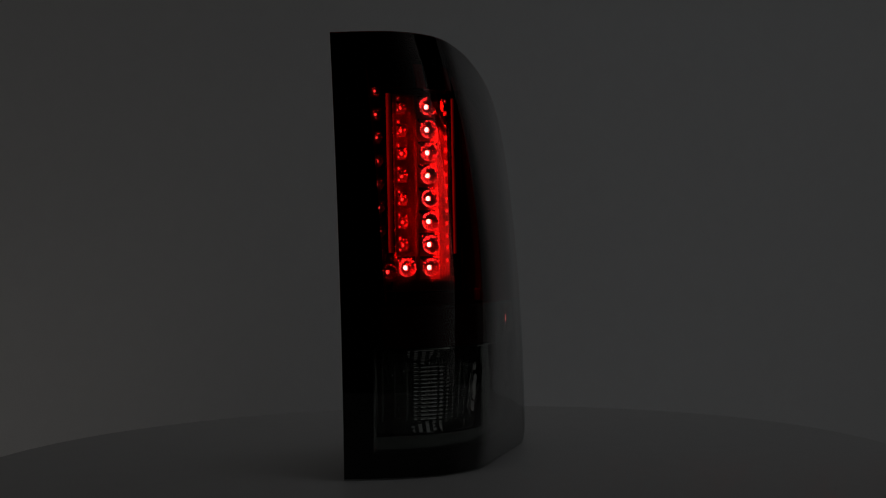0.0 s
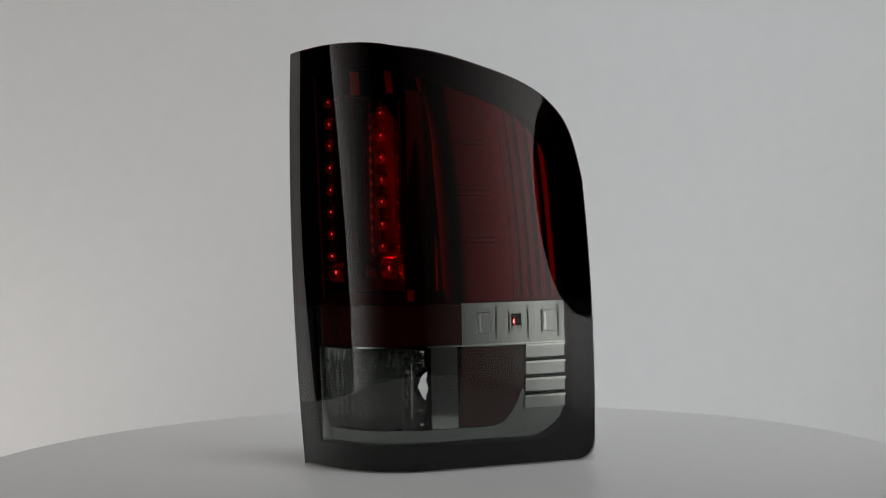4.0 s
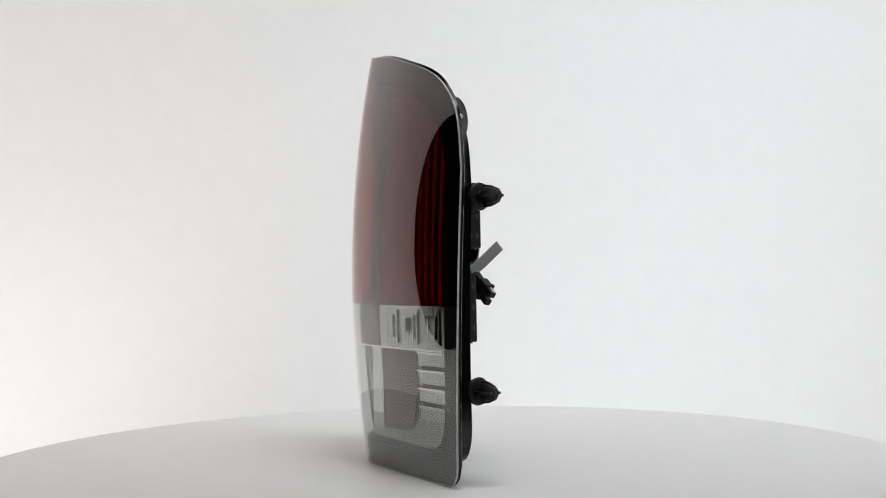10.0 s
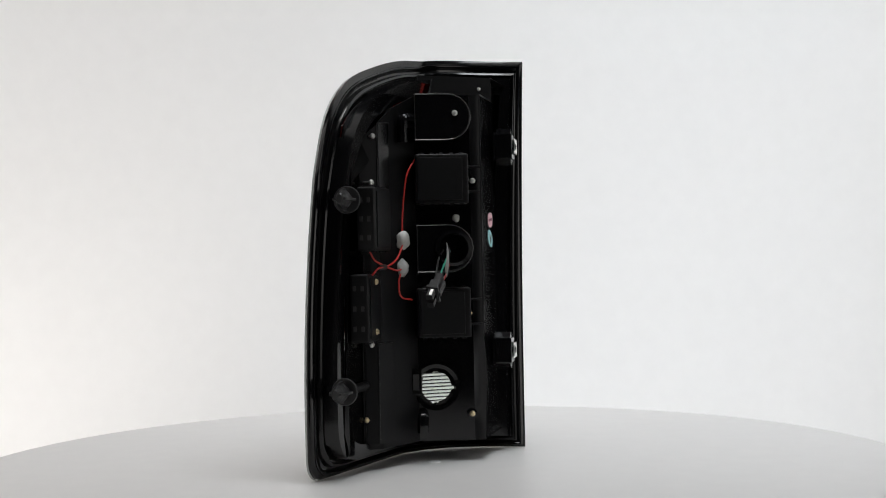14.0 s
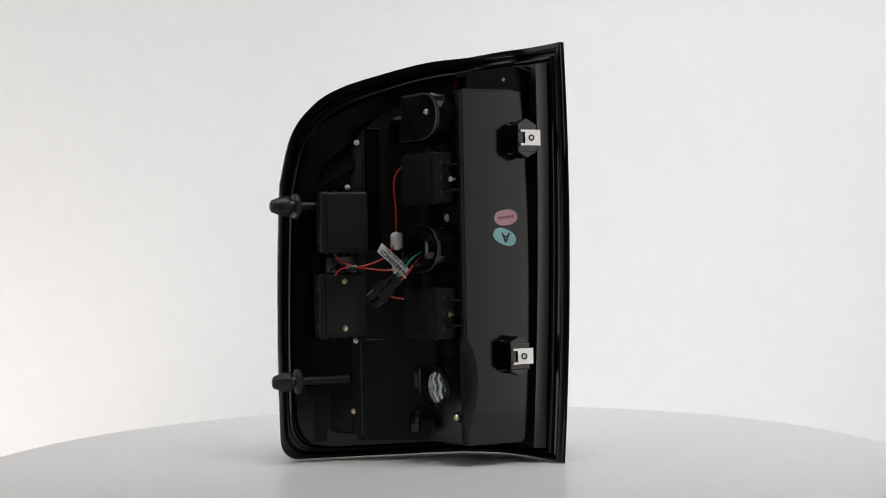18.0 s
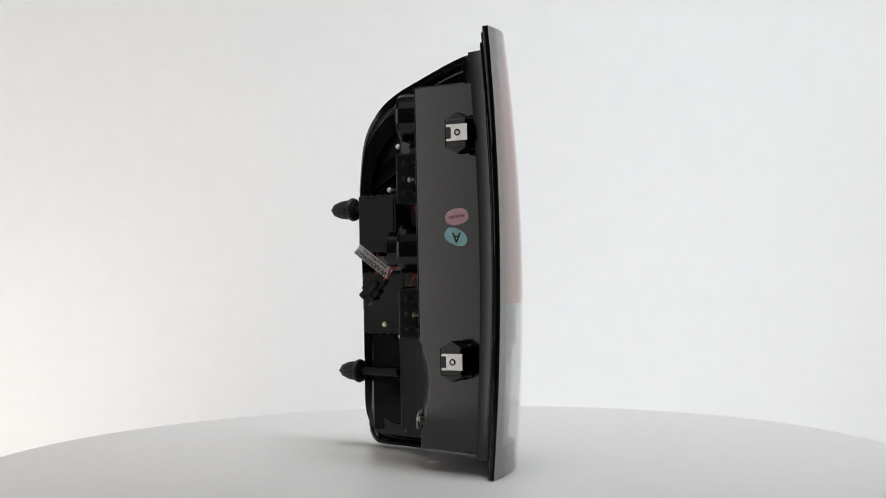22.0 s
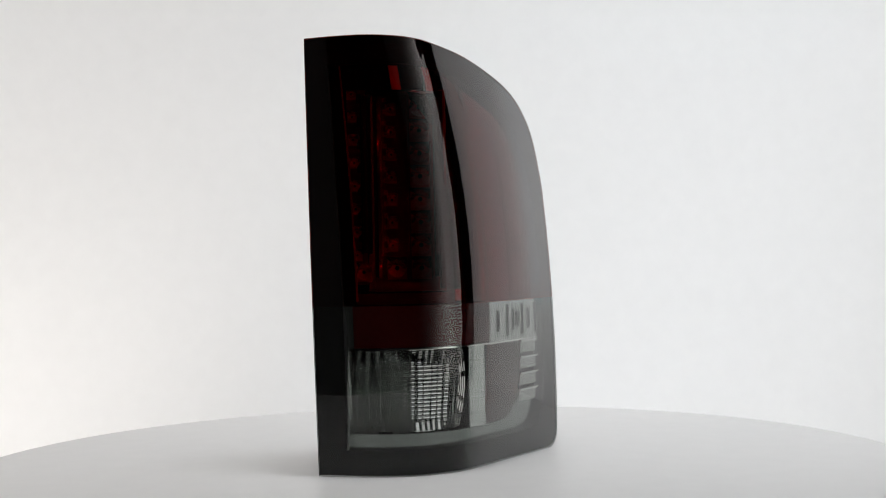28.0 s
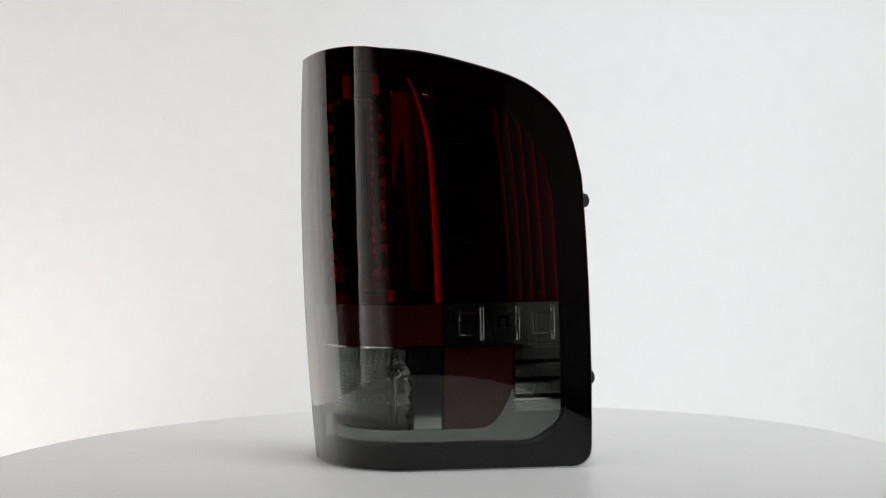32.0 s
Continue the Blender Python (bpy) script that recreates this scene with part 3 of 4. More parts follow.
def lens(lamp):
    bm = shell(STATIONS, foot, roof, 0.0, 0.0024, nv=44)
    bm.verts.index_update(), bm.faces.index_update()
    # faces of the inner side, for the second coat of material
    inner = {f.index for f in bm.faces if all(v.index >= len(bm.verts) // 2 for v in f.verts)}
    half = len(bm.verts) // 2
    rims = {f.index for f in bm.faces if 0 < sum(v.index >= half for v in f.verts) < len(f.verts)}
    inner_edge = {f.index for f in bm.faces if f.index in rims and max(v.co.x for v in f.verts) < -0.0915}
    sheet = part("lens", bm, SMOKE, lamp, "glossy smoked lens wrapping round the corner", smooth=True, inside=SMOKE_IN, inner=inner, rim=EDGE, rims=rims)
    sheet.data.materials.append(BEZEL)
    for k in inner_edge:
        sheet.data.polygons[k].material_index = 3
    return sheet


def clip(lamp, p, name="mounting_clip"):
    """Black bracket on the side wall with a spring steel clip on its face."""
    n = Vector((-1.0, 0.04, 0)).normalized()
    m = facing(p, n)          # x runs towards the rear, y up
    base = part(name, block(0.026, 0.030, 0.020, 0.0015, m=pose(-0.004, 0, -0.0125)), GRAINED, lamp, at=m)
    bm = block(0.030, 0.034, 0.0022, 0.0006, m=pose(-0.004, 0, -0.0235))
    prism([(-0.012, 0), (0, 0.007), (0.012, 0)], 0.018, m=pose(-0.004, 0.0148, -0.0225), bm=bm)
    prism([(0.012, 0), (0, -0.007), (-0.012, 0)], 0.018, m=pose(-0.004, -0.0148, -0.0225), bm=bm)
    part("bracket_foot", bm, GRAINED, base)
    # steel plate with a forked edge and a threaded hole
    o = [(-0.0115, -0.0085), (0.0085, -0.0085), (0.0085, -0.0088), (0.0145, -0.0088), (0.0145, -0.0062), (0.0085, -0.0062), (0.0085, 0.0062), (0.0145, 0.0062), (0.0145, 0.0088), (-0.0115, 0.0088)]
    o = [(-x * 0.95, y) for x, y in o][::-1]
    part("spring_clip", prism(o, 0.0012, m=pose(0, 0, -0.0012)), STEEL, base, "bright zinc steel spring clip")
    part("clip_hole", lathe([(0.0022, 0.0006), (0.0036, 0.0004), (0.0036, -0.002), (0, -0.002)], 18), BLACK, base, "threaded hole", at=pose(-0.0005, 0, 0.0002))
    return base


def stud(lamp, foot_p, disc_p, tip_p):
    """Plastic locating stud: a shaft, a collar and a blunt winged tip."""
    a, d, t = Vector(foot_p), Vector(disc_p), Vector(tip_p)
    axis = (t - d).normalized()
    m = facing(d, axis)
    length = (t - d).length
    root = part("locating_stud", lathe([(0.0052, -(d - a).length), (0.0046, -0.002), (0.0046, 0.0), (0, 0.0)], 16), MATT, lamp, "black plastic locating stud", at=m)
    part("stud_collar", lathe([(0, -0.007), (0.0085, -0.007), (0.0135, -0.0045), (0.0146, -0.0015), (0.0138, 0.0005), (0, 0.001)], 24), RUBBER, root)
    bm = lathe([(0, 0.0), (0.0068, 0.0), (0.0064, 0.005), (0.0098, 0.007), (0.0102, 0.012), (0.0086, length * 0.72), (0.0062, length * 0.94), (0.0045, length), (0, length)], 14)
    for v in bm.verts:
        v.co.x *= 1.0 if v.co.z < 0.006 else 0.7
    part("stud_tip", bm, RUBBER, root)
    for s in (0, 90, 180, 270):
        fin = prism([(0.004, 0.001), (0.0118, 0.0055), (0.0108, length * 0.55), (0.0066, length * 0.96), (0.003, length * 0.96)], 0.0024, m=Matrix.Rotation(radians(s), 4, "Z") @ Matrix.Rotation(math.pi / 2, 4, "X") @ Matrix.Translation((0, 0, -0.0012)))
        part("stud_fin", fin, RUBBER, root)
    return root


def module(lamp, centre, normal, w, h, t, slots, screws=()):
    """A flat black electronics box with vent slots along one side."""
    m = facing(centre, normal)
    box = part("driver_box", block(w, h, t, 0.0028, seg=3), MATT, lamp, "matt black plastic driver box", at=m)
    lid = part("lid", block(w - 0.010, h - 0.008, 0.0016, 0.0007, m=pose(0.002, 0, t / 2 + 0.0005)), MATT, box)
    for i in range(slots):
        y = (i - (slots - 1) / 2) * h / (slots + 0.4)
        for z in (t * 0.18, -t * 0.25):
            part("vent_slot", block(0.0022, 0.0055, 0.0035, m=pose(-w / 2 + 0.0004, y, z)), INK, box)
    for i in range(5):
        for k in (-1, 1):
            part("lug", block(0.0045, 0.0022, 0.0040, 0.0005, m=pose((i - 2) * w / 5.4, k * (h / 2 + 0.0006), t / 2 - 0.0045)), MATT, box)
    for x, y in screws:
        screw(box, (x, y, t / 2 + 0.0012), (0, 0, 1), BRASS)
    return box


def rear_fittings(lamp):
    # two rounded bosses on the back wall
    for z, h, out, label in ((0.391, 0.054, 0.026, "rounded black boss"), (0.243, 0.055, 0.028, "rounded black boss with a cable socket")):
        m = facing(back_at(0.016, z), BACK_N)
        o = [(-x, y) for x, y in stadium(0.064, h)][::-1]
        # x of the pose runs towards the inner edge
        o = stadium(0.064, h)
        boss = part("boss", prism(o, out, bevel=0.003), BLACK, lamp, label, at=m)
        # bead round the boss's rim, lighter to imitate its highlight
        loop = [(x, y, out - 0.0002) for x, y in stadium(0.0625, h - 0.0025)]
        part("boss_glint", tube(loop + loop[:1], 0.0007, n=6, steps=1), SHEEN, boss)
        if h < 0.0545:
            part("boss_nub", tube([(0.002, -0.001, 0.016), (-0.007, -0.001, 0.024), (-0.0125, -0.002, 0.028), (-0.0145, -0.007, 0.029), (-0.0145, -0.028, 0.027)], 0.0062), BLACK, boss, smooth=True)
            part("boss_rib", block(0.012, 0.002, 0.016, 0.0006, m=pose(-0.006, -0.012, 0.010)), BLACK, boss)
            screw(boss, (0.045, 0.004, out + 0.0002), (0, 0, 1), STEEL)
        else:
            part("cable_socket", lathe([(0.0165, -0.002), (0.020, 0.0), (0.020, 0.012), (0.0165, 0.013), (0.0150, 0.002), (0, 0.001)], 32, m=pose(0.040, 0, out)), BLACK, boss, "round cable socket")
    # two driver boxes between the bosses and the bulb
    for z in (0.3215, 0.171):
        box = module(lamp, back_at(-0.0125, z, 0.014), BACK_N, 0.060, 0.056, 0.028, 3)
        box.matrix_basis = box.matrix_basis @ Matrix.Rotation(math.pi, 4, "Z")
        for k in (-1, 1):
            part("mounting_tab", block(0.016, 0.0022, 0.012, 0.0006, m=pose(-0.036, 0.014 * k, -0.004)), MATT, box)
    # two more on the outer wall
    n = Vector((-0.993, 0.115, 0)).normalized()
    module(lamp, (0.0470, 0.0885, 0.2752), n, 0.056, 0.068, 0.020, 3)
    n2 = Vector((-0.995, 0.02, 0)).normalized()
    module(lamp, (0.0580, 0.0870, 0.1800), n2, 0.060, 0.073, 0.020, 3, [(0.0, 0.028), (0.0, -0.026)])
    part("module_bracket", block(0.012, 0.040, 0.020, 0.001, m=pose(0.062, 0.086, 0.227)), BLACK, lamp)
    # screws
    for p, nrm, mat in (((-0.0500, -0.0735, 0.4333), BACK_N, STEEL), ((0.0518, 0.0665, 0.3675), (-0.9, 0.45, 0), STEEL), ((0.0515, 0.0791, 0.3157), (-0.9, 0.45, 0), STEEL),
                        (back_at(-0.0474, 0.3196, 0.0095), BACK_N, STEEL), (back_at(-0.0410, 0.1694, 0.0095), BACK_N, BRASS), ((0.0630, 0.0710, 0.0568), (-0.85, 0.5, 0), BRASS),
                        (back_at(-0.0430, 0.0543, 0.004), BACK_N, BRASS), ((0.056, 0.0700, 0.1390), (-0.85, 0.5, 0), STEEL)):
        screw(lamp, p, nrm, mat)
    for x, z in ((-0.0430, 0.0543), (-0.0474, 0.3196), (-0.0410, 0.1694)):
        part("screw_boss", lathe([(0.0062, -0.001), (0.0056, 0.004), (0.0030, 0.0042)], 18), GRAINED, lamp, at=facing(back_at(x, z), BACK_N))
    part("screw_boss", lathe([(0.0062, -0.012), (0.0056, 0.0), (0.0030, 0.0002)], 18), GRAINED, lamp, at=facing((-0.0500, -0.0735, 0.4333), BACK_N))
    part("top_ledge", plate((-.0640, -.0780), (0.02, -0.050), .4465, .4495, .4195, .4195, 0.0022), DULL, lamp)
    # glue dots
    for p, s in ((back_at(-0.0290, 0.2776, 0.0005), (0.0052, 0.0052, 0.0018)), (Vector((0.0262, 0.0290, 0.2531)), (0.0105, 0.0125, 0.0075)), (Vector((0.0285, 0.0270, 0.2217)), (0.0105, 0.0120, 0.0075))):
        bm = bmesh.new()
        bmesh.ops.create_icosphere(bm, subdivisions=3, radius=1)
        for v in bm.verts:
            v.co *= 1 + 0.28 * noise.noise(v.co * 1.7 + p * 90)
        bmesh.ops.scale(bm, vec=[c * 0.82 for c in s], verts=bm.verts)
        part("glue_blob", bm, GLUE, lamp, "milky blob of hot glue", smooth=True, at=facing(p, BACK_N if s[2] < 0.003 else (-0.75, 0.66, 0)))
    # stepped block at the foot of the middle wall, and the edge of the step above it
    p, q, r = (0.0360, 0.0400), (0.0488, 0.0676), (0.0630, 0.0722)
    step = part("wall_step", plate(p, q, .140, .140, .030, .030, -0.0022), DULL, lamp, "stepped black block beside the locating stud")
    part("step_return", plate(q, r, .140, .140, .030, .030, -0.0022), DULL, step)
    bm = bmesh.new()
    bm.faces.new([bm.verts.new((x, y, .1402)) for x, y in (p, q, r, (0.0560, 0.0560))])
    part("step_ledge", bm, DULL, step)
    part("glint_bead", tube([(q[0], q[1], .031), (q[0], q[1], .1400), (0.0380, 0.0445, .1400)], 0.0007, n=8, steps=1), SHEEN, step)
    part("glint_bead", tube([(0.0467, 0.0606, .2440), (0.0467, 0.0606, .3830), (0.0375, 0.0432, .3835)], 0.0008, n=8, steps=1), SHEEN, lamp)
    part("wall_ridge", plate((0.0380, 0.0440), (0.0476, 0.0622), .383, .383, .243, .243, -0.0012), BLACK, lamp)
    # upright clip pocket over the elbow
    pocket = part("clip_pocket", block(0.014, 0.030, 0.008, 0.0012), BLACK, lamp, at=facing(back_at(0.0195, 0.092, 0.005), BACK_N))
    part("pocket_slot", block(0.007, 0.018, 0.002, 0.0006), INK, pocket, at=pose(0, 0, 0.0038))
    # elbow pipe low on the back wall
    part("drain_elbow", tube([back_at(0.012, 0.052, -0.002), back_at(0.012, 0.054, 0.014), back_at(0.013, 0.047, 0.018), back_at(0.013, 0.036, 0.018)], 0.0065), BLACK, lamp, smooth=True)


def wiring(lamp):
    for pts, mat, nm in (
            ([(0.012, 0.020, 0.345), (0.020, 0.034, 0.325), (0.026, 0.030, 0.285), (0.027, 0.030, 0.258)], WIRE_RED, "red_wire"),
            ([(0.050, 0.098, 0.240), (0.046, 0.092, 0.231), (0.040, 0.082, 0.226)], WIRE_RED, "red_wire"),
            ([(0.048, 0.098, 0.215), (0.042, 0.092, 0.2225), (0.036, 0.070, 0.2245), (0.030, 0.046, 0.233), (0.026, 0.032, 0.249)], WIRE_RED, "red_wire"),
            ([(0.042, 0.088, 0.223), (0.036, 0.068, 0.2225), (0.031, 0.045, 0.2195), (0.028, 0.031, 0.2205)], WIRE_RED, "red_wire"),
            ([(0.029, 0.031, 0.2175), (0.030, 0.040, 0.205), (0.028, 0.038, 0.190), (0.018, 0.024, 0.186)], WIRE_RED, "red_wire"),
            ([(-0.026, 0.024, 0.240), (-0.024, 0.036, 0.232), (-0.020, 0.044, 0.220), (-0.018, 0.052, 0.211)], WIRE_GREEN, "green_wire"),
            ([(-0.024, 0.022, 0.236), (-0.026, 0.036, 0.224), (-0.024, 0.043, 0.214), (-0.021, 0.051, 0.207)], WIRE_RED, "red_wire"),
            ([(-0.020, 0.020, 0.244), (-0.016, 0.036, 0.234), (-0.014, 0.044, 0.222), (-0.014, 0.053, 0.212)], WIRE_BLACK, "black_wire")):
        part(nm, tube(pts, 0.0010), mat, lamp, smooth=True)
    part("wire_wrap", tube([(0.043, 0.087, 0.2235), (0.038, 0.075, 0.2235)], 0.0032, steps=1), WIRE_BLACK, lamp)
    # plug hanging from the socket's wires
    axis = Vector((0.010, 0.040, -0.034)).normalized()
    m = facing((-0.0145, 0.0675, 0.197), axis, (-1, 0, 0))
    plug = part("connector_plug", block(0.019, 0.011, 0.016, 0.0012), MATT, lamp, "black two-part wire connector", at=m)
    part("plug_sleeve", block(0.0135, 0.0085, 0.016, 0.0016, m=pose(0, 0, -0.0145)), MATT, plug)
    part("plug_rim", block(0.0215, 0.0135, 0.004, 0.0008, m=pose(0, 0, 0.005)), MATT, plug)
    for k in (-1, 1):
        part("plug_prong", block(0.0068, 0.0075, 0.012, 0.0006, m=pose(0.0052 * k, 0, 0.012)), MATT, plug)
        part("plug_contact", block(0.0006, 0.0030, 0.009, m=pose(0.0088 * k, 0.0008, 0.0120)), STEEL, plug)
    part("plug_latch", block(0.006, 0.003, 0.020, 0.0006, m=pose(0, 0.007, -0.004)), MATT, plug)
    # folded warning tag
    a, b = Vector((-0.0235, 0.0425, 0.2160)), Vector((-0.0310, 0.0770, 0.2440))
    run = (b - a).normalized()
    nrm = Vector((-0.93, -0.28, 0.10))
    nrm = (nrm - run * nrm.dot(run)).normalized()
    mid = (a + b) / 2
    m = Matrix.Translation(mid) @ Matrix((-run, nrm.cross(-run), nrm)).transposed().to_4x4()
    bm = bmesh.new()
    L, Hh = (b - a).length + 0.004, 0.0125
    cols = []
    for i in range(9):
        x = -L / 2 + L * i / 8
        bend = 0.0012 * math.sin(3.1 * i / 8)
        cols.append([bm.verts.new((x, y, bend)) for y in (-Hh / 2, Hh / 2)])
    for p, q in zip(cols, cols[1:]):
        bm.faces.new((p[0], q[0], q[1], p[1]))
    bmesh.ops.solidify(bm, geom=bm.faces[:], thickness=0.0004)
    tag = part("warning_tag", bm, TAG, lamp, "folded white paper warning tag", at=m)
    letters("tag_writing", "WARNING!!", 0.0082, INK, tag, pose(0, -0.0024, 0.0020, 0, 0, 180))
    letters("tag_writing", "Black to Black Wire", 0.0042, INK, tag, pose(0, 0.0034, 0.0020, 0, 0, 180))


def stickers(lamp):
    n = Vector((-0.997, 0.073, 0)).normalized()

    def oval(w, h, k=28):
        return [(w / 2 * math.copysign(abs(math.cos(t)) ** 0.85, math.cos(t)), h / 2 * math.copysign(abs(math.sin(t)) ** 0.85, math.sin(t))) for t in (2 * math.pi * i / k for i in range(k))]
    m = facing(side_at(-0.0640, 0.2764, 0.0002), n) @ pose(0, 0, 0, 0, 0, 6)
    pink = part("pink_sticker", prism(oval(0.029, 0.0175), 0.0003), PINK, lamp, "oval pink sticker", at=m)
    for i in range(7):
        part("writing_bar", block(0.0019, 0.0032, 0.0002, m=pose(-0.0088 + 0.0029 * i, 0.0002, 0.0004)), INKRED, pink)
    m = facing(side_at(-0.0622, 0.2546, 0.0002), n) @ pose(0, 0, 0, 0, 0, -22)
    blue = part("blue_sticker", prism(oval(0.029, 0.0175), 0.0003), CYAN, lamp, "oval pale blue sticker", at=m)
    letters("sticker_letter", "A", 0.0155, INK, blue, pose(0.001, 0, 0.0005, 0, 0, 200))


def side_at(y, z, out=0.0):
    p, q = REAR[2], REAR[3]
    x = p[0] + (q[0] - p[0]) * (y - p[1]) / (q[1] - p[1])
    return Vector((x - out, y, z))


# ---- inside the lens ----
def led_cup(lamp, p, out, k, leds, pace="fade"):
    """A mirrored cup with a glowing drum in a black can behind its opening."""
    m = facing(p, out)
    if k not in CUPS:
        bm = lathe([(0.0026, 0.0006), (0.0037, 0.0008), (0.0048, 0.0012), (0.0059, 0.0019), (0.0070, 0.0029), (0.0081, 0.0042), (0.0092, 0.0058), (0.0102, 0.0074), (0.0106, 0.0)], 32)
        for v in bm.verts:        # sixteen spokes that fan out from the opening, a little uneven
            r = math.hypot(v.co.x, v.co.y)
            if 0.0030 < r < 0.0098:
                spoke = math.cos(16 * math.atan2(v.co.y, v.co.x))
                v.co.z += 0.11 * (r - 0.0026) * spoke + 0.0003 * noise.noise(v.co * 4000)
        # square skirt between the cups, with the round opening
        sq = []
        for i in range(16):
            a = 2 * math.pi * i / 16
            q = 0.0110 / max(abs(math.cos(a)), abs(math.sin(a)))
            sq.append((bm.verts.new((0.0026 * math.cos(a), 0.0026 * math.sin(a), 0.0006)), bm.verts.new((q * math.cos(a), q * 1.166 * math.sin(a), 0.0012))))
        for i in range(16):
            (a, b), (c, d) = sq[i], sq[(i + 1) % 16]
            bm.faces.new((a, b, d, c))
        can = block(0.0116, 0.0104, 0.0130)
        bmesh.ops.delete(can, geom=[f for f in can.faces if f.normal.z > 0.5], context="FACES_ONLY")
        can.transform(pose(0, 0, -0.0062))
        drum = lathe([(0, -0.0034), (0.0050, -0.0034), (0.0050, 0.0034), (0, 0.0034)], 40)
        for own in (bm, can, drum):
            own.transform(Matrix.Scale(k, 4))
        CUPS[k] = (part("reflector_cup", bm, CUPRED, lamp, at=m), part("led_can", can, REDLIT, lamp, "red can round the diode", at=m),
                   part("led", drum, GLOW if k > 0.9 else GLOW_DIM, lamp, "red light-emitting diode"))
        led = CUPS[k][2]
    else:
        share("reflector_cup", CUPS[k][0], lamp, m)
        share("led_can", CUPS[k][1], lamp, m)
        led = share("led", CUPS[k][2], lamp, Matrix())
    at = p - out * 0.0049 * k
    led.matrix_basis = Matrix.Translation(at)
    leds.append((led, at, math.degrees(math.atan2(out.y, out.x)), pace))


CUPS = {}


def led_unit(lamp):
    """The brake light: a red box with round cups along two uprights and a foot."""
    part("led_board", plate((-0.0560, -0.0430), (0.0265, -0.0215), .4165, .4165, .197, .197, 0.002), REDLIT, lamp, "red light unit behind the smoked lens")
    across = Vector((0.0825, 0.0215, 0)).normalized()
    out = Vector((across.y, -across.x, 0))      # towards the lens
    base = Vector((-0.0560, -0.0430, 0))

    def at(s, z, d=0.0):
        return base + across * s + out * d + Vector((0, 0, z))

    # walls of the box, with a lit lip along their front edges
    for s, deep, side in ((0.0, 0.034, 1), (0.0845, 0.034, -1)):
        part("box_wall", plate(at(s, 0), at(s, 0, deep), .4165, .4165, .197, .197, 0.002), REDLIT, lamp)
        part("box_lip", plate(at(s + side * 0.0065, 0, deep - 0.004), at(s, 0, deep), .4155, .4155, .199, .199, 0.0016), REDDARK, lamp)
    for z in (0.1965, 0.4158):
        bm = bmesh.new()
        bm.faces.new([bm.verts.new(v) for v in (at(0, z), at(0.0845, z), at(0.0845, z, 0.034), at(0, z, 0.034))])
        bmesh.ops.solidify(bm, geom=bm.faces[:], thickness=0.002)
        part("box_wall", bm, REDLIT, lamp)
    part("box_sill", plate(at(0.0, 0, 0.030), at(0.0845, 0, 0.030), .2065, .2065, .1970, .1970, 0.0015), REDLIT, lamp)
    # centre panel and the divider that carries the slanted column
    part("centre_panel", plate(at(0.010, 0, 0.012), at(0.018, 0, 0.006), .413, .413, .236, .236, 0.002), REDLIT, lamp)
    part("divider", plate(at(0.013, 0), at(0.013, 0, 0.016), .413, .413, .236, .236, 0.0014), REDLIT, lamp)
    part("divider", plate(at(0.042, 0), at(0.042, 0, 0.008), .413, .413, .236, .236, 0.0014), REDLIT, lamp)
    leds = []
    for i in range(8):
        led_cup(lamp, at(0.0565, 0.222 + 0.02565 * i, 0.0012), out, 1.0, leds)
    for s in (0.0285, 0.0035):
        led_cup(lamp, at(s + 0.0005, 0.222, 0.0012 if s > 0.01 else 0.010), out if s > 0.01 else Vector((0.5, -0.87, 0)).normalized(), 1.0 if s > 0.01 else 0.8, leds)
    slant = Vector((0.55, -0.83, 0)).normalized()
    for i in range(7):
        led_cup(lamp, at(0.0250, 0.2475 + 0.0253 * i, 0.008), slant, 0.55, leds, "slow")
    edge = Vector((0.45, -0.89, 0)).normalized()
    for i in range(8):
        led_cup(lamp, Vector((-0.0515 - 0.0005 * i, -0.0985, 0.2370 + 0.0249 * i)), edge, 0.5, leds, "slow")
    led_cup(lamp, Vector((-0.0450, -0.0975, 0.2185)), edge, 0.8, leds, "slow")
    # small glowing cups either side of the main column, added for the facets' sparkle
    for i in range(14):
        led_cup(lamp, at(0.0193, 0.2420 + 0.0128 * i, 0.020), out, 0.2, leds)
        led_cup(lamp, at(0.0750, 0.2300 + 0.0136 * i, 0.012), out, 0.2, leds)
    # rods added in black channels along the box's sides, to fill it with red
    for s, d, aim in ((0.0065, 0.0235, across * 0.75 - out * 0.66), (0.0770, 0.0275, across * -0.8 - out * 0.6)):
        p = at(s, 0.310, d)
        can = block(0.0072, 0.196, 0.0072)
        bmesh.ops.delete(can, geom=[f for f in can.faces if f.normal.z > 0.5], context="FACES_ONLY")
        part("rod_channel", can, BEZEL, lamp, "black channel that screens the added rod", at=facing(p - aim.normalized() * 0.0008, aim))
        rod = part("glow_rod", lathe([(0, -0.096), (0.0026, -0.096), (0.0026, 0.096), (0, 0.096)], 32), GLOW_ROD, lamp, "glowing red rod added for the box's red light", at=Matrix.Translation(p))
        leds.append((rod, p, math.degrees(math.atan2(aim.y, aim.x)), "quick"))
    for p, deg, r in ((Vector((-0.0415, -0.0945, 0.324)), -88, 0.0036), (Vector((0.0270, -0.0545, 0.322)), -75, 0.0028)):
        w = 2 * r + 0.0018
        can = block(w, 0.172, w)
        bmesh.ops.delete(can, geom=[f for f in can.faces if f.normal.z > 0.5], context="FACES_ONLY")
        aim = Vector((math.cos(radians(deg)), math.sin(radians(deg)), 0))
        part("rod_channel", can, BEZEL, lamp, "black channel that screens the added rod", at=facing(p - aim * 0.0008, aim))
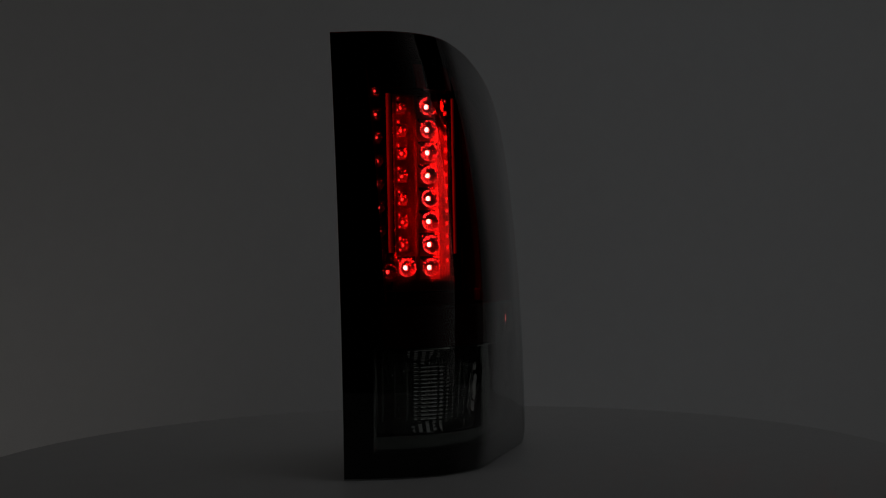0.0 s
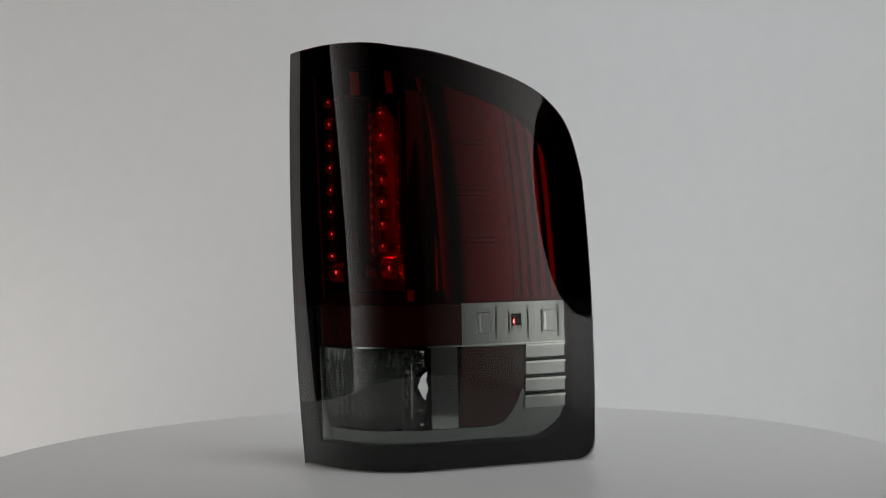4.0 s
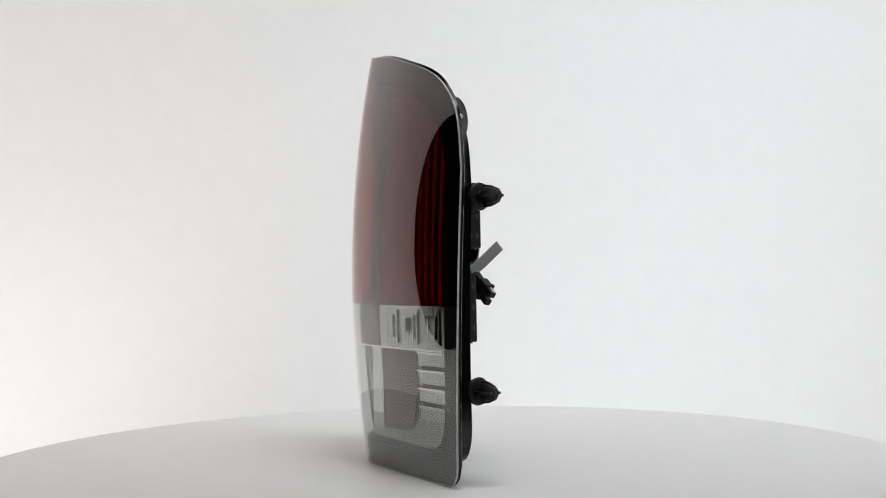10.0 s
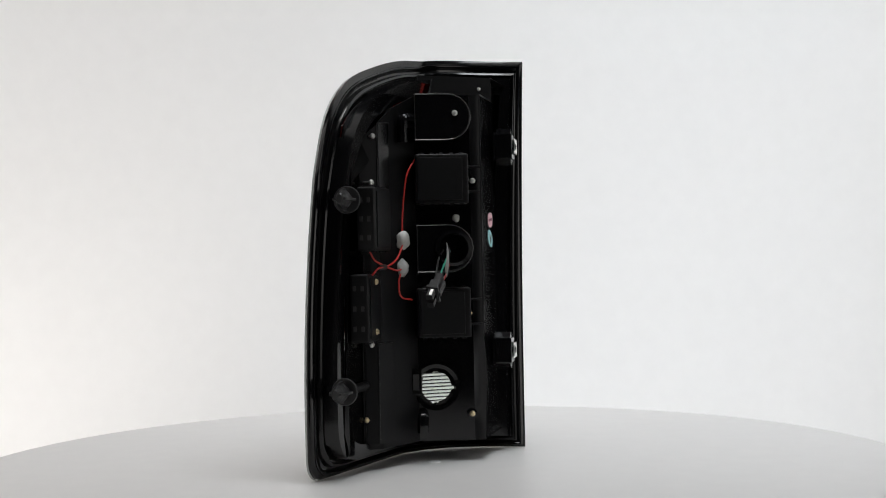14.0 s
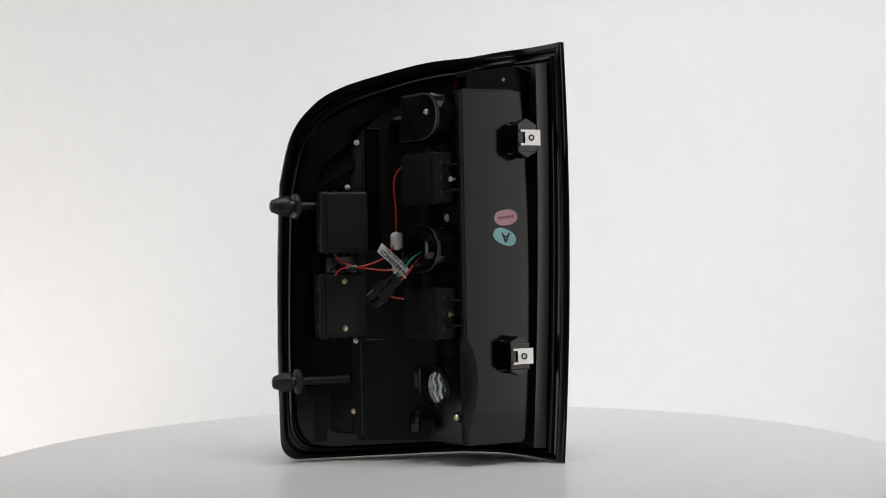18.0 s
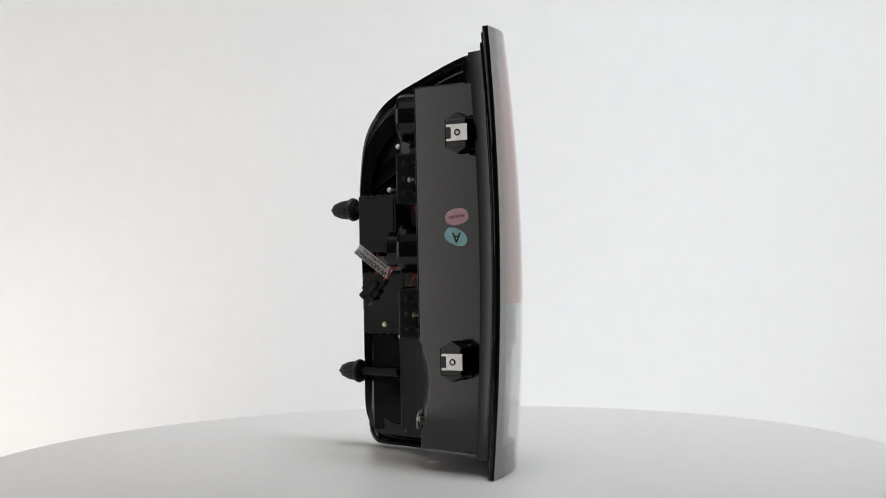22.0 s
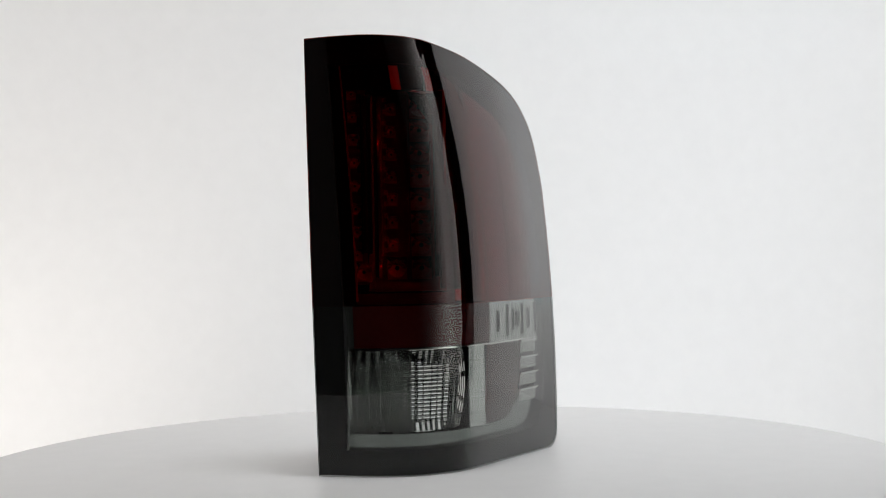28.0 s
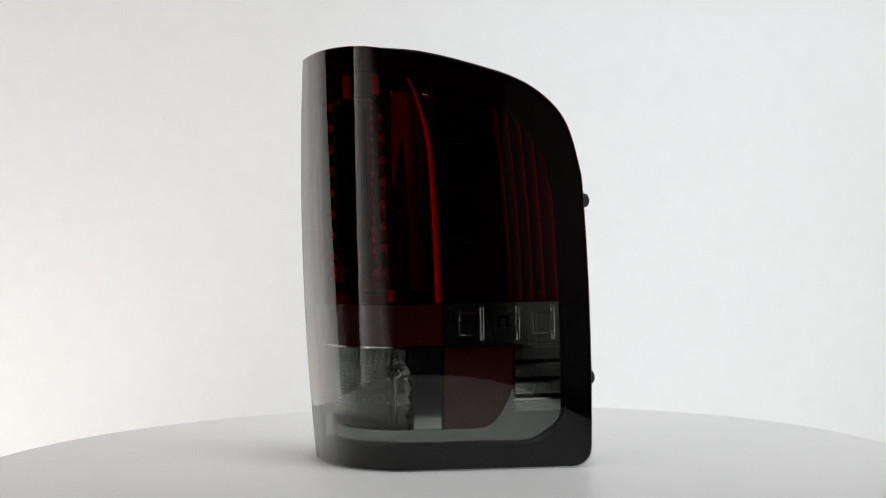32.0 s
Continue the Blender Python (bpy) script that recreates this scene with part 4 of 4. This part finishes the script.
        rod = part("glow_rod", lathe([(0, -0.085), (r, -0.085), (r, 0.085), (0, 0.085)], 32), GLOW_STRIP, lamp, "glowing red rod added for the box's red light", at=Matrix.Translation(p))
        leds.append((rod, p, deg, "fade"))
    part("light_strip", plate((-0.0625, -0.0960), (-0.0420, -0.0925), .424, .424, .205, .205, 0.002), REDLIT, lamp)
    for i in range(8):        # raised facets between the edge strip and the rod
        part("strip_facet", block(0.0052, 0.0100, 0.0026, 0.0008, m=Matrix.Translation((-0.0478, -0.0962, 0.2565 + 0.0249 * i)) @ facing((0, 0, 0), edge)), REDDARK, lamp)
    return leds


def inner_parts(lamp):
    # red side panel with upright flutes
    top = lambda u: min(0.440, roof(u) - 0.034)
    for a, b, bulge in ((.790, .872, .0), (.872, .888, .0004), (.888, .904, .0004), (.904, .921, .0004), (.921, .938, .0004), (.938, .958, .0004)):
        bm = bmesh.new()
        rows = []
        for f in steps(0, 1, 8):
            u = a + 0.0002 + (b - a - 0.0004) * f
            d = 0.0118 - bulge * math.sin(math.pi * f) ** 0.7
            rows.append([bm.verts.new(skin(u, 0.1835 + (top(u) - 0.1835) * g, d)) for g in steps(0, 1, 14)] + [bm.verts.new(skin(u, top(u), 0.0135))])
        for p, q in zip(rows, rows[1:]):
            for k in range(15):
                bm.faces.new((p[k], q[k], q[k + 1], p[k + 1]))
        part("red_panel", bm, RED, lamp, smooth=True)
    # rounded lip along the panel's curved front edge
    bm = bmesh.new()
    rows = []
    for z in steps(.1835, .438, 28):
        u = .783 - .033 * max(0.0, (z - .34) / .095) ** 2
        rows.append([bm.verts.new(skin(u + du, z, d)) for du, d in ((-.040, .0360), (-.029, .0270), (-.017, .0190), (-.006, .0138), (0, .0118), (.009, .0117))])
    for p, q in zip(rows, rows[1:]):
        for k in range(5):
            bm.faces.new((p[k], p[k + 1], q[k + 1], q[k]))
    part("panel_lip", bm, RED, lamp, "rounded front edge of the red panel", smooth=True)
    # fine raised seams that follow the panel's arched top
    for a, b in ((.790, .866), (.796, .858)):
        bm = bmesh.new()
        rows = []
        for i in range(41):
            f = i / 40
            if f < 0.5:
                g = math.pi / 2 * f / 0.5
                u, z = a + (b - a) * math.sin(g), 0.345 + (top(a) - 0.012 - 0.345) * math.cos(g)
            else:
                u, z = b, 0.345 - (0.345 - 0.186) * (f - 0.5) / 0.5
            rows.append([bm.verts.new(skin(u + du, z + dz, d)) for du, dz, d in ((-.0010, -.0005, .0120), (0, 0, .0110), (.0010, .0005, .0120))])
        for p, q in zip(rows, rows[1:]):
            for k in range(2):
                bm.faces.new((p[k], q[k], q[k + 1], p[k + 1]))
        part("panel_seam", bm, RED, lamp)
    part("panel_backing", shell(steps(.787, .962, 16), lambda u: 0.1825, lambda u: top(u) + 0.002, 0.0140, 0.0160, nv=10), REDDARK, lamp)
    for z in (0.362, 0.357, 0.311, 0.306, 0.300, 0.253, 0.248):
        part("fine_rib", patch(.783, .842, z, z + 0.0011, 0.0111, 0.0119, 6, 1), REDDARK, lamp)
    part("rear_shield", shell(steps(.800, .963, 16), lambda u: 0.1815, lambda u: top(u) + 0.006, 0.0170, 0.0185, nv=10), DULL, lamp, "dull black shield behind the red panel")
    # dark inner cover round the light unit opening
    part("inner_cover", shell(steps(.110, .165, 4), lambda u: 0.1835, lambda u: 0.434, 0.010, 0.013, nv=6), BEZEL, lamp)
    part("inner_cover", shell(steps(.165, .70, 20), lambda u: 0.4140, lambda u: 0.442, 0.011, 0.014, nv=1), BEZEL, lamp)
    part("inner_cover", shell(steps(.165, .70, 20), lambda u: 0.1835, lambda u: 0.1955, 0.012, 0.015, nv=1), REDDARK, lamp)
    bm = bmesh.new()
    rows = []
    for z in steps(.1835, .434, 16):
        u0 = .605 + .110 * max(0.0, (z - .29) / .144)
        rows.append([bm.verts.new(skin(u0 + (.725 - u0) * f, z, 0.0215)) for f in steps(0, 1, 5)])
    for p, q in zip(rows, rows[1:]):
        for k in range(5):
            bm.faces.new((p[k], p[k + 1], q[k + 1], q[k]))
    bmesh.ops.solidify(bm, geom=bm.faces[:], thickness=0.002)
    part("inner_cover", bm, REDDARK, lamp)
    for u in (.395, .602):
        part("red_tile", patch(u, u + .047, .414, .440, .008, .0105, 3, 2), REDTILE, lamp)
    part("red_tile", patch(.630, .664, .186, .198, .009, .0115, 3, 2), REDTILE, lamp)
    part("red_edge_line", patch(.167, .173, .187, .440, .0078, .0095, 1, 8), REDLIT, lamp, "thin red edge beside the light unit")
    # middle band
    part("band_red", patch(.151, .778, .1375, .1822, .008, .011, 26, 2), REDDARK, lamp, "dark red band", smooth=True)
    part("band_silver", patch(.124, .150, .1375, .1822, .009, .012, 8, 2), SATIN, lamp, "silver band end")
    band = part("band_chrome", patch(.780, .863, .1345, .1822, .009, .012, 9, 2), SATIN, lamp, "silver band with raised windows")
    part("band_end", patch(.881, .957, .1345, .1822, .009, .012, 8, 2), SATIN, band)
    part("band_bridge", patch(.863, .881, .1345, .1520, .009, .012, 3, 1), SATIN, band)
    part("band_bridge", patch(.863, .881, .1690, .1822, .009, .012, 3, 1), SATIN, band)
    for u in (.804, .916):
        part("band_window", bevelled_patch(u, u + .024, .1475, .1720, .0072, .0090), SATIN, band)
        part("band_recess", patch(u + .004, u + .0075, .1505, .1690, .0066, .0073, 2, 1), CHROME, band)
    for u0, u1, z0, z1 in ((.863, .868, .1520, .1690), (.877, .881, .1520, .1690), (.868, .877, .1520, .1588), (.868, .877, .1622, .1690)):
        part("marker_mask", patch(u0, u1, z0, z1, .0088, .0094, 2, 1), BEZEL, band)
    part("marker_step", bevelled_patch(.863, .881, .1505, .1565, .0070, .0088), SATIN, band)
    for u, w, z0, z1 in ((.860, .003, .148, .1725), (.881, .003, .148, .1725), (.863, .018, .148, .1520), (.863, .018, .1690, .1725)):
        part("window_frame", patch(u, u + w, z0, z1, .0072, .0092, 2, 1), SATIN, band)
    for u in (.836, .8915, .944):
        part("band_bar", bevelled_patch(u, u + .006, .1415, .178, .0066, .0090), SATIN, band)
    # lower lamp
    part("trim_line", patch(.13, .955, .1352, .1368, .0075, .0085, 30, 1), CHROME, lamp)
    p, q = skin(.722, .09, .0122), skin(.774, .09, .0108)
    part("white_strip", plate(p, q, .1345, .1345, .046, .046, 0.0016), STRIP, lamp, "plain silver strip")
    low = lambda u: 0.046 + 0.045 * max(0.0, (u - .835) / .052) ** 2.5
    part("red_marker", shell(steps(.780, .886, 14), low, lambda u: 0.134, 0.0095, 0.0125, nv=3), REDDARK, lamp, "dark red marker panel with a rounded corner")
    part("slat_backing", patch(.888, .958, .060, .1335, .0150, .0170, 5, 1), BEZEL, lamp)
    for z in (0.1195, 0.1005, 0.0815, 0.0625):
        slat = part("slat", patch(.890, .956, z, z + 0.0125, .0098, .0118, 5, 1), SATIN, lamp)
        part("slat_lip", patch(.889, .957, z + 0.0126, z + 0.0148, .0078, .0118, 5, 1), CHROME, slat)
    low = lambda u: 0.0285 + 0.030 * max(0.0, (u - .89) / .07) ** 2
    high = lambda u: 0.0445 + 0.046 * max(0.0, (u - .832) / .055) ** 2.5 if u < .886 else 0.0925 - 0.03 * (u - .886) / .07
    part("silver_tray", shell(steps(.125, .955, 60), low, lambda u: min(high(u), 0.062 if u > .89 else 1), 0.0125, 0.0155, nv=2), TRAY, lamp, "curved silver tray under the lights", smooth=True)
    # silver end wall that runs inwards beside the bulb's bowl
    p, q = skin(.124, .09, .0085), skin(.124, .09, .0085) + Vector((0.012, 0.030, 0))
    part("end_wall", plate(p, q, .1822, .1822, .031, .031, 0.0014), SATIN, lamp, "silver end wall of the lower light")
    part("upright_bar", patch(.112, .122, .022, .182, .0075, .010, 1, 2), SATIN, lamp)


def bulb_reflector(lamp):
    """Chrome bowl round the bulb's hole, fluted, with a ribbed clear insert before it."""
    own = bmesh.new()
    c = back_at(HOLE[0], HOLE[1], -0.006)
    n, rings = 64, []
    rim = []
    for i in range(n):
        a = 2 * math.pi * i / n
        ca, sa = math.cos(a), math.sin(a)
        k = 1 / max(abs(ca), abs(sa) ) ** 0.85
        u = .425 + .285 * max(-1, min(1, ca * k))
        z = .0905 + .0445 * max(-1, min(1, sa * k))
        rim.append(skin(u, z, 0.015))
    for j in range(17):
        f = j / 16
        row = []
        for i in range(n):
            a = 2 * math.pi * i / n
            hole = c + (Vector((math.cos(a), 0.22 * math.cos(a), 0)) + Vector((0, 0, math.sin(a)))) * 0.0206
            q = hole.lerp(rim[i], f)
            # bulge back towards the wall, with flutes
            q -= (rim[i] - hole).normalized() * 0.0
            q += BACK_N * (0.016 * math.sin(math.pi * f) + (0.0022 * math.cos(i * math.pi / 2) + 0.0010 * math.cos(j * math.pi)) * min(1, 3 * f))
            if BACK_N.dot(q - c) > -0.0005:
                q -= BACK_N * (BACK_N.dot(q - c) + 0.0005)
            row.append(own.verts.new(q))
        rings.append(row)
    for a, b in zip(rings, rings[1:]):
        for i in range(n):
            own.faces.new((a[i], a[(i + 1) % n], b[(i + 1) % n], b[i]))
    part("bulb_bowl", own, BOWL, lamp, "fluted chrome bowl round the bulb hole", smooth=False)
    # clear insert whose front is moulded in level ribs and whose back in upright flutes
    own, zs, pitch = bmesh.new(), [], 0.0355
    for i in range(16):
        zs += [(0.0565 + 0.0041 * (i + f), 0.0128 - 0.0014 * math.sin(math.pi * f) ** 0.8) for f in (0.0, 0.12, 0.3, 0.5, 0.7, 0.88)]
    us = steps(.128, .128 + 13 * pitch, 78)
    front = [[own.verts.new(skin(u, z, d)) for z, d in zs] for u in us]
    back = [[own.verts.new(skin(u, z, 0.0138 + 0.0007 * abs(math.sin(math.pi * (u - .128) / pitch)))) for z, d in zs] for u in us]
    n, k = len(us), len(zs)
    for i in range(n - 1):
        for j in range(k - 1):
            own.faces.new((front[i][j], front[i + 1][j], front[i + 1][j + 1], front[i][j + 1]))
            own.faces.new((back[i][j], back[i][j + 1], back[i + 1][j + 1], back[i + 1][j]))
        for j in (0, k - 1):
            own.faces.new((front[i][j], front[i + 1][j], back[i + 1][j], back[i][j]))
    for i in (0, n - 1):
        for j in range(k - 1):
            own.faces.new((front[i][j], front[i][j + 1], back[i][j + 1], back[i][j]))
    bmesh.ops.recalc_face_normals(own, faces=own.faces)
    part("ribbed_insert", own, CLEAR, lamp, "clear ribbed plastic insert before the bulb's bowl", smooth=True).visible_shadow = False
    for u in (.150, .196, .242, .640):
        part("upright_flute", tube([skin(u, z, .0165) for z in (.0590, .0890, .1175)], 0.0013, n=8, steps=2), BOWL, lamp)
    for i in range(15):
        u = .140 + .036 * i
        for z0, z1, lean in ((.1175, .1340, .012), (.0470, .0590, -.012)):
            bm = bmesh.new()
            v = [bm.verts.new(skin(u + du + lean * g, z0 + (z1 - z0) * g, d)) for g in (0, 1) for du, d in ((0, .0165), (.009, .0120), (.019, .0165))]
            bm.faces.new((v[0], v[1], v[4], v[3])), bm.faces.new((v[1], v[2], v[5], v[4]))
            bmesh.ops.solidify(bm, geom=bm.faces[:], thickness=0.0008)
            part("reflector_tooth", bm, SATIN, lamp)


MARK_AT = skin(.8725, .1605, .0102)


def side_marker(lamp):
    can = block(0.0056, 0.0190, 0.0066)
    bmesh.ops.delete(can, geom=[f for f in can.faces if f.normal.z > 0.5], context="FACES_ONLY")
    n = Vector((math.cos(radians(-42)), math.sin(radians(-42)), 0))
    part("led_can", can, BEZEL, lamp, "black can round the diode", at=facing(MARK_AT - n * 0.0004, n))
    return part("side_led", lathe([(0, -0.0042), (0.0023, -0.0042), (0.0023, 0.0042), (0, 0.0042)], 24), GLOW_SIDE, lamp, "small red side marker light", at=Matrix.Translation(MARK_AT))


studio()
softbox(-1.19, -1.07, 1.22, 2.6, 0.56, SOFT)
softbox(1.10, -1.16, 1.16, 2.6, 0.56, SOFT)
TABLE_THING = turntable()
LAMP = tagged(empty("tail_lamp"), "smoked black truck tail lamp standing upright on the white turntable", "tail lamp")
lens(LAMP)
housing(LAMP)
rear_fittings(LAMP)
wiring(LAMP)
clip(LAMP, (-0.0928, -0.0814, 0.3636))
clip(LAMP, (-0.0888, -0.0687, 0.1220))
stud(LAMP, (0.060, 0.078, 0.2940), (0.0648, 0.1400, 0.2945), (0.0664, 0.1680, 0.2945))
stud(LAMP, (0.060, 0.078, 0.0945), (0.0715, 0.1390, 0.0948), (0.0755, 0.1660, 0.0948))
stickers(LAMP)
inner_parts(LAMP)
bulb_reflector(LAMP)
LEDS = led_unit(LAMP)
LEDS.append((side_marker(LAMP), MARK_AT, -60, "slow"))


def motions():
    for thing in (LAMP, TABLE_THING):
        walk(thing, [(t / 2, pose(0, 0, 0, 0, 0, TURN * t / 2)) for t in range(65)])
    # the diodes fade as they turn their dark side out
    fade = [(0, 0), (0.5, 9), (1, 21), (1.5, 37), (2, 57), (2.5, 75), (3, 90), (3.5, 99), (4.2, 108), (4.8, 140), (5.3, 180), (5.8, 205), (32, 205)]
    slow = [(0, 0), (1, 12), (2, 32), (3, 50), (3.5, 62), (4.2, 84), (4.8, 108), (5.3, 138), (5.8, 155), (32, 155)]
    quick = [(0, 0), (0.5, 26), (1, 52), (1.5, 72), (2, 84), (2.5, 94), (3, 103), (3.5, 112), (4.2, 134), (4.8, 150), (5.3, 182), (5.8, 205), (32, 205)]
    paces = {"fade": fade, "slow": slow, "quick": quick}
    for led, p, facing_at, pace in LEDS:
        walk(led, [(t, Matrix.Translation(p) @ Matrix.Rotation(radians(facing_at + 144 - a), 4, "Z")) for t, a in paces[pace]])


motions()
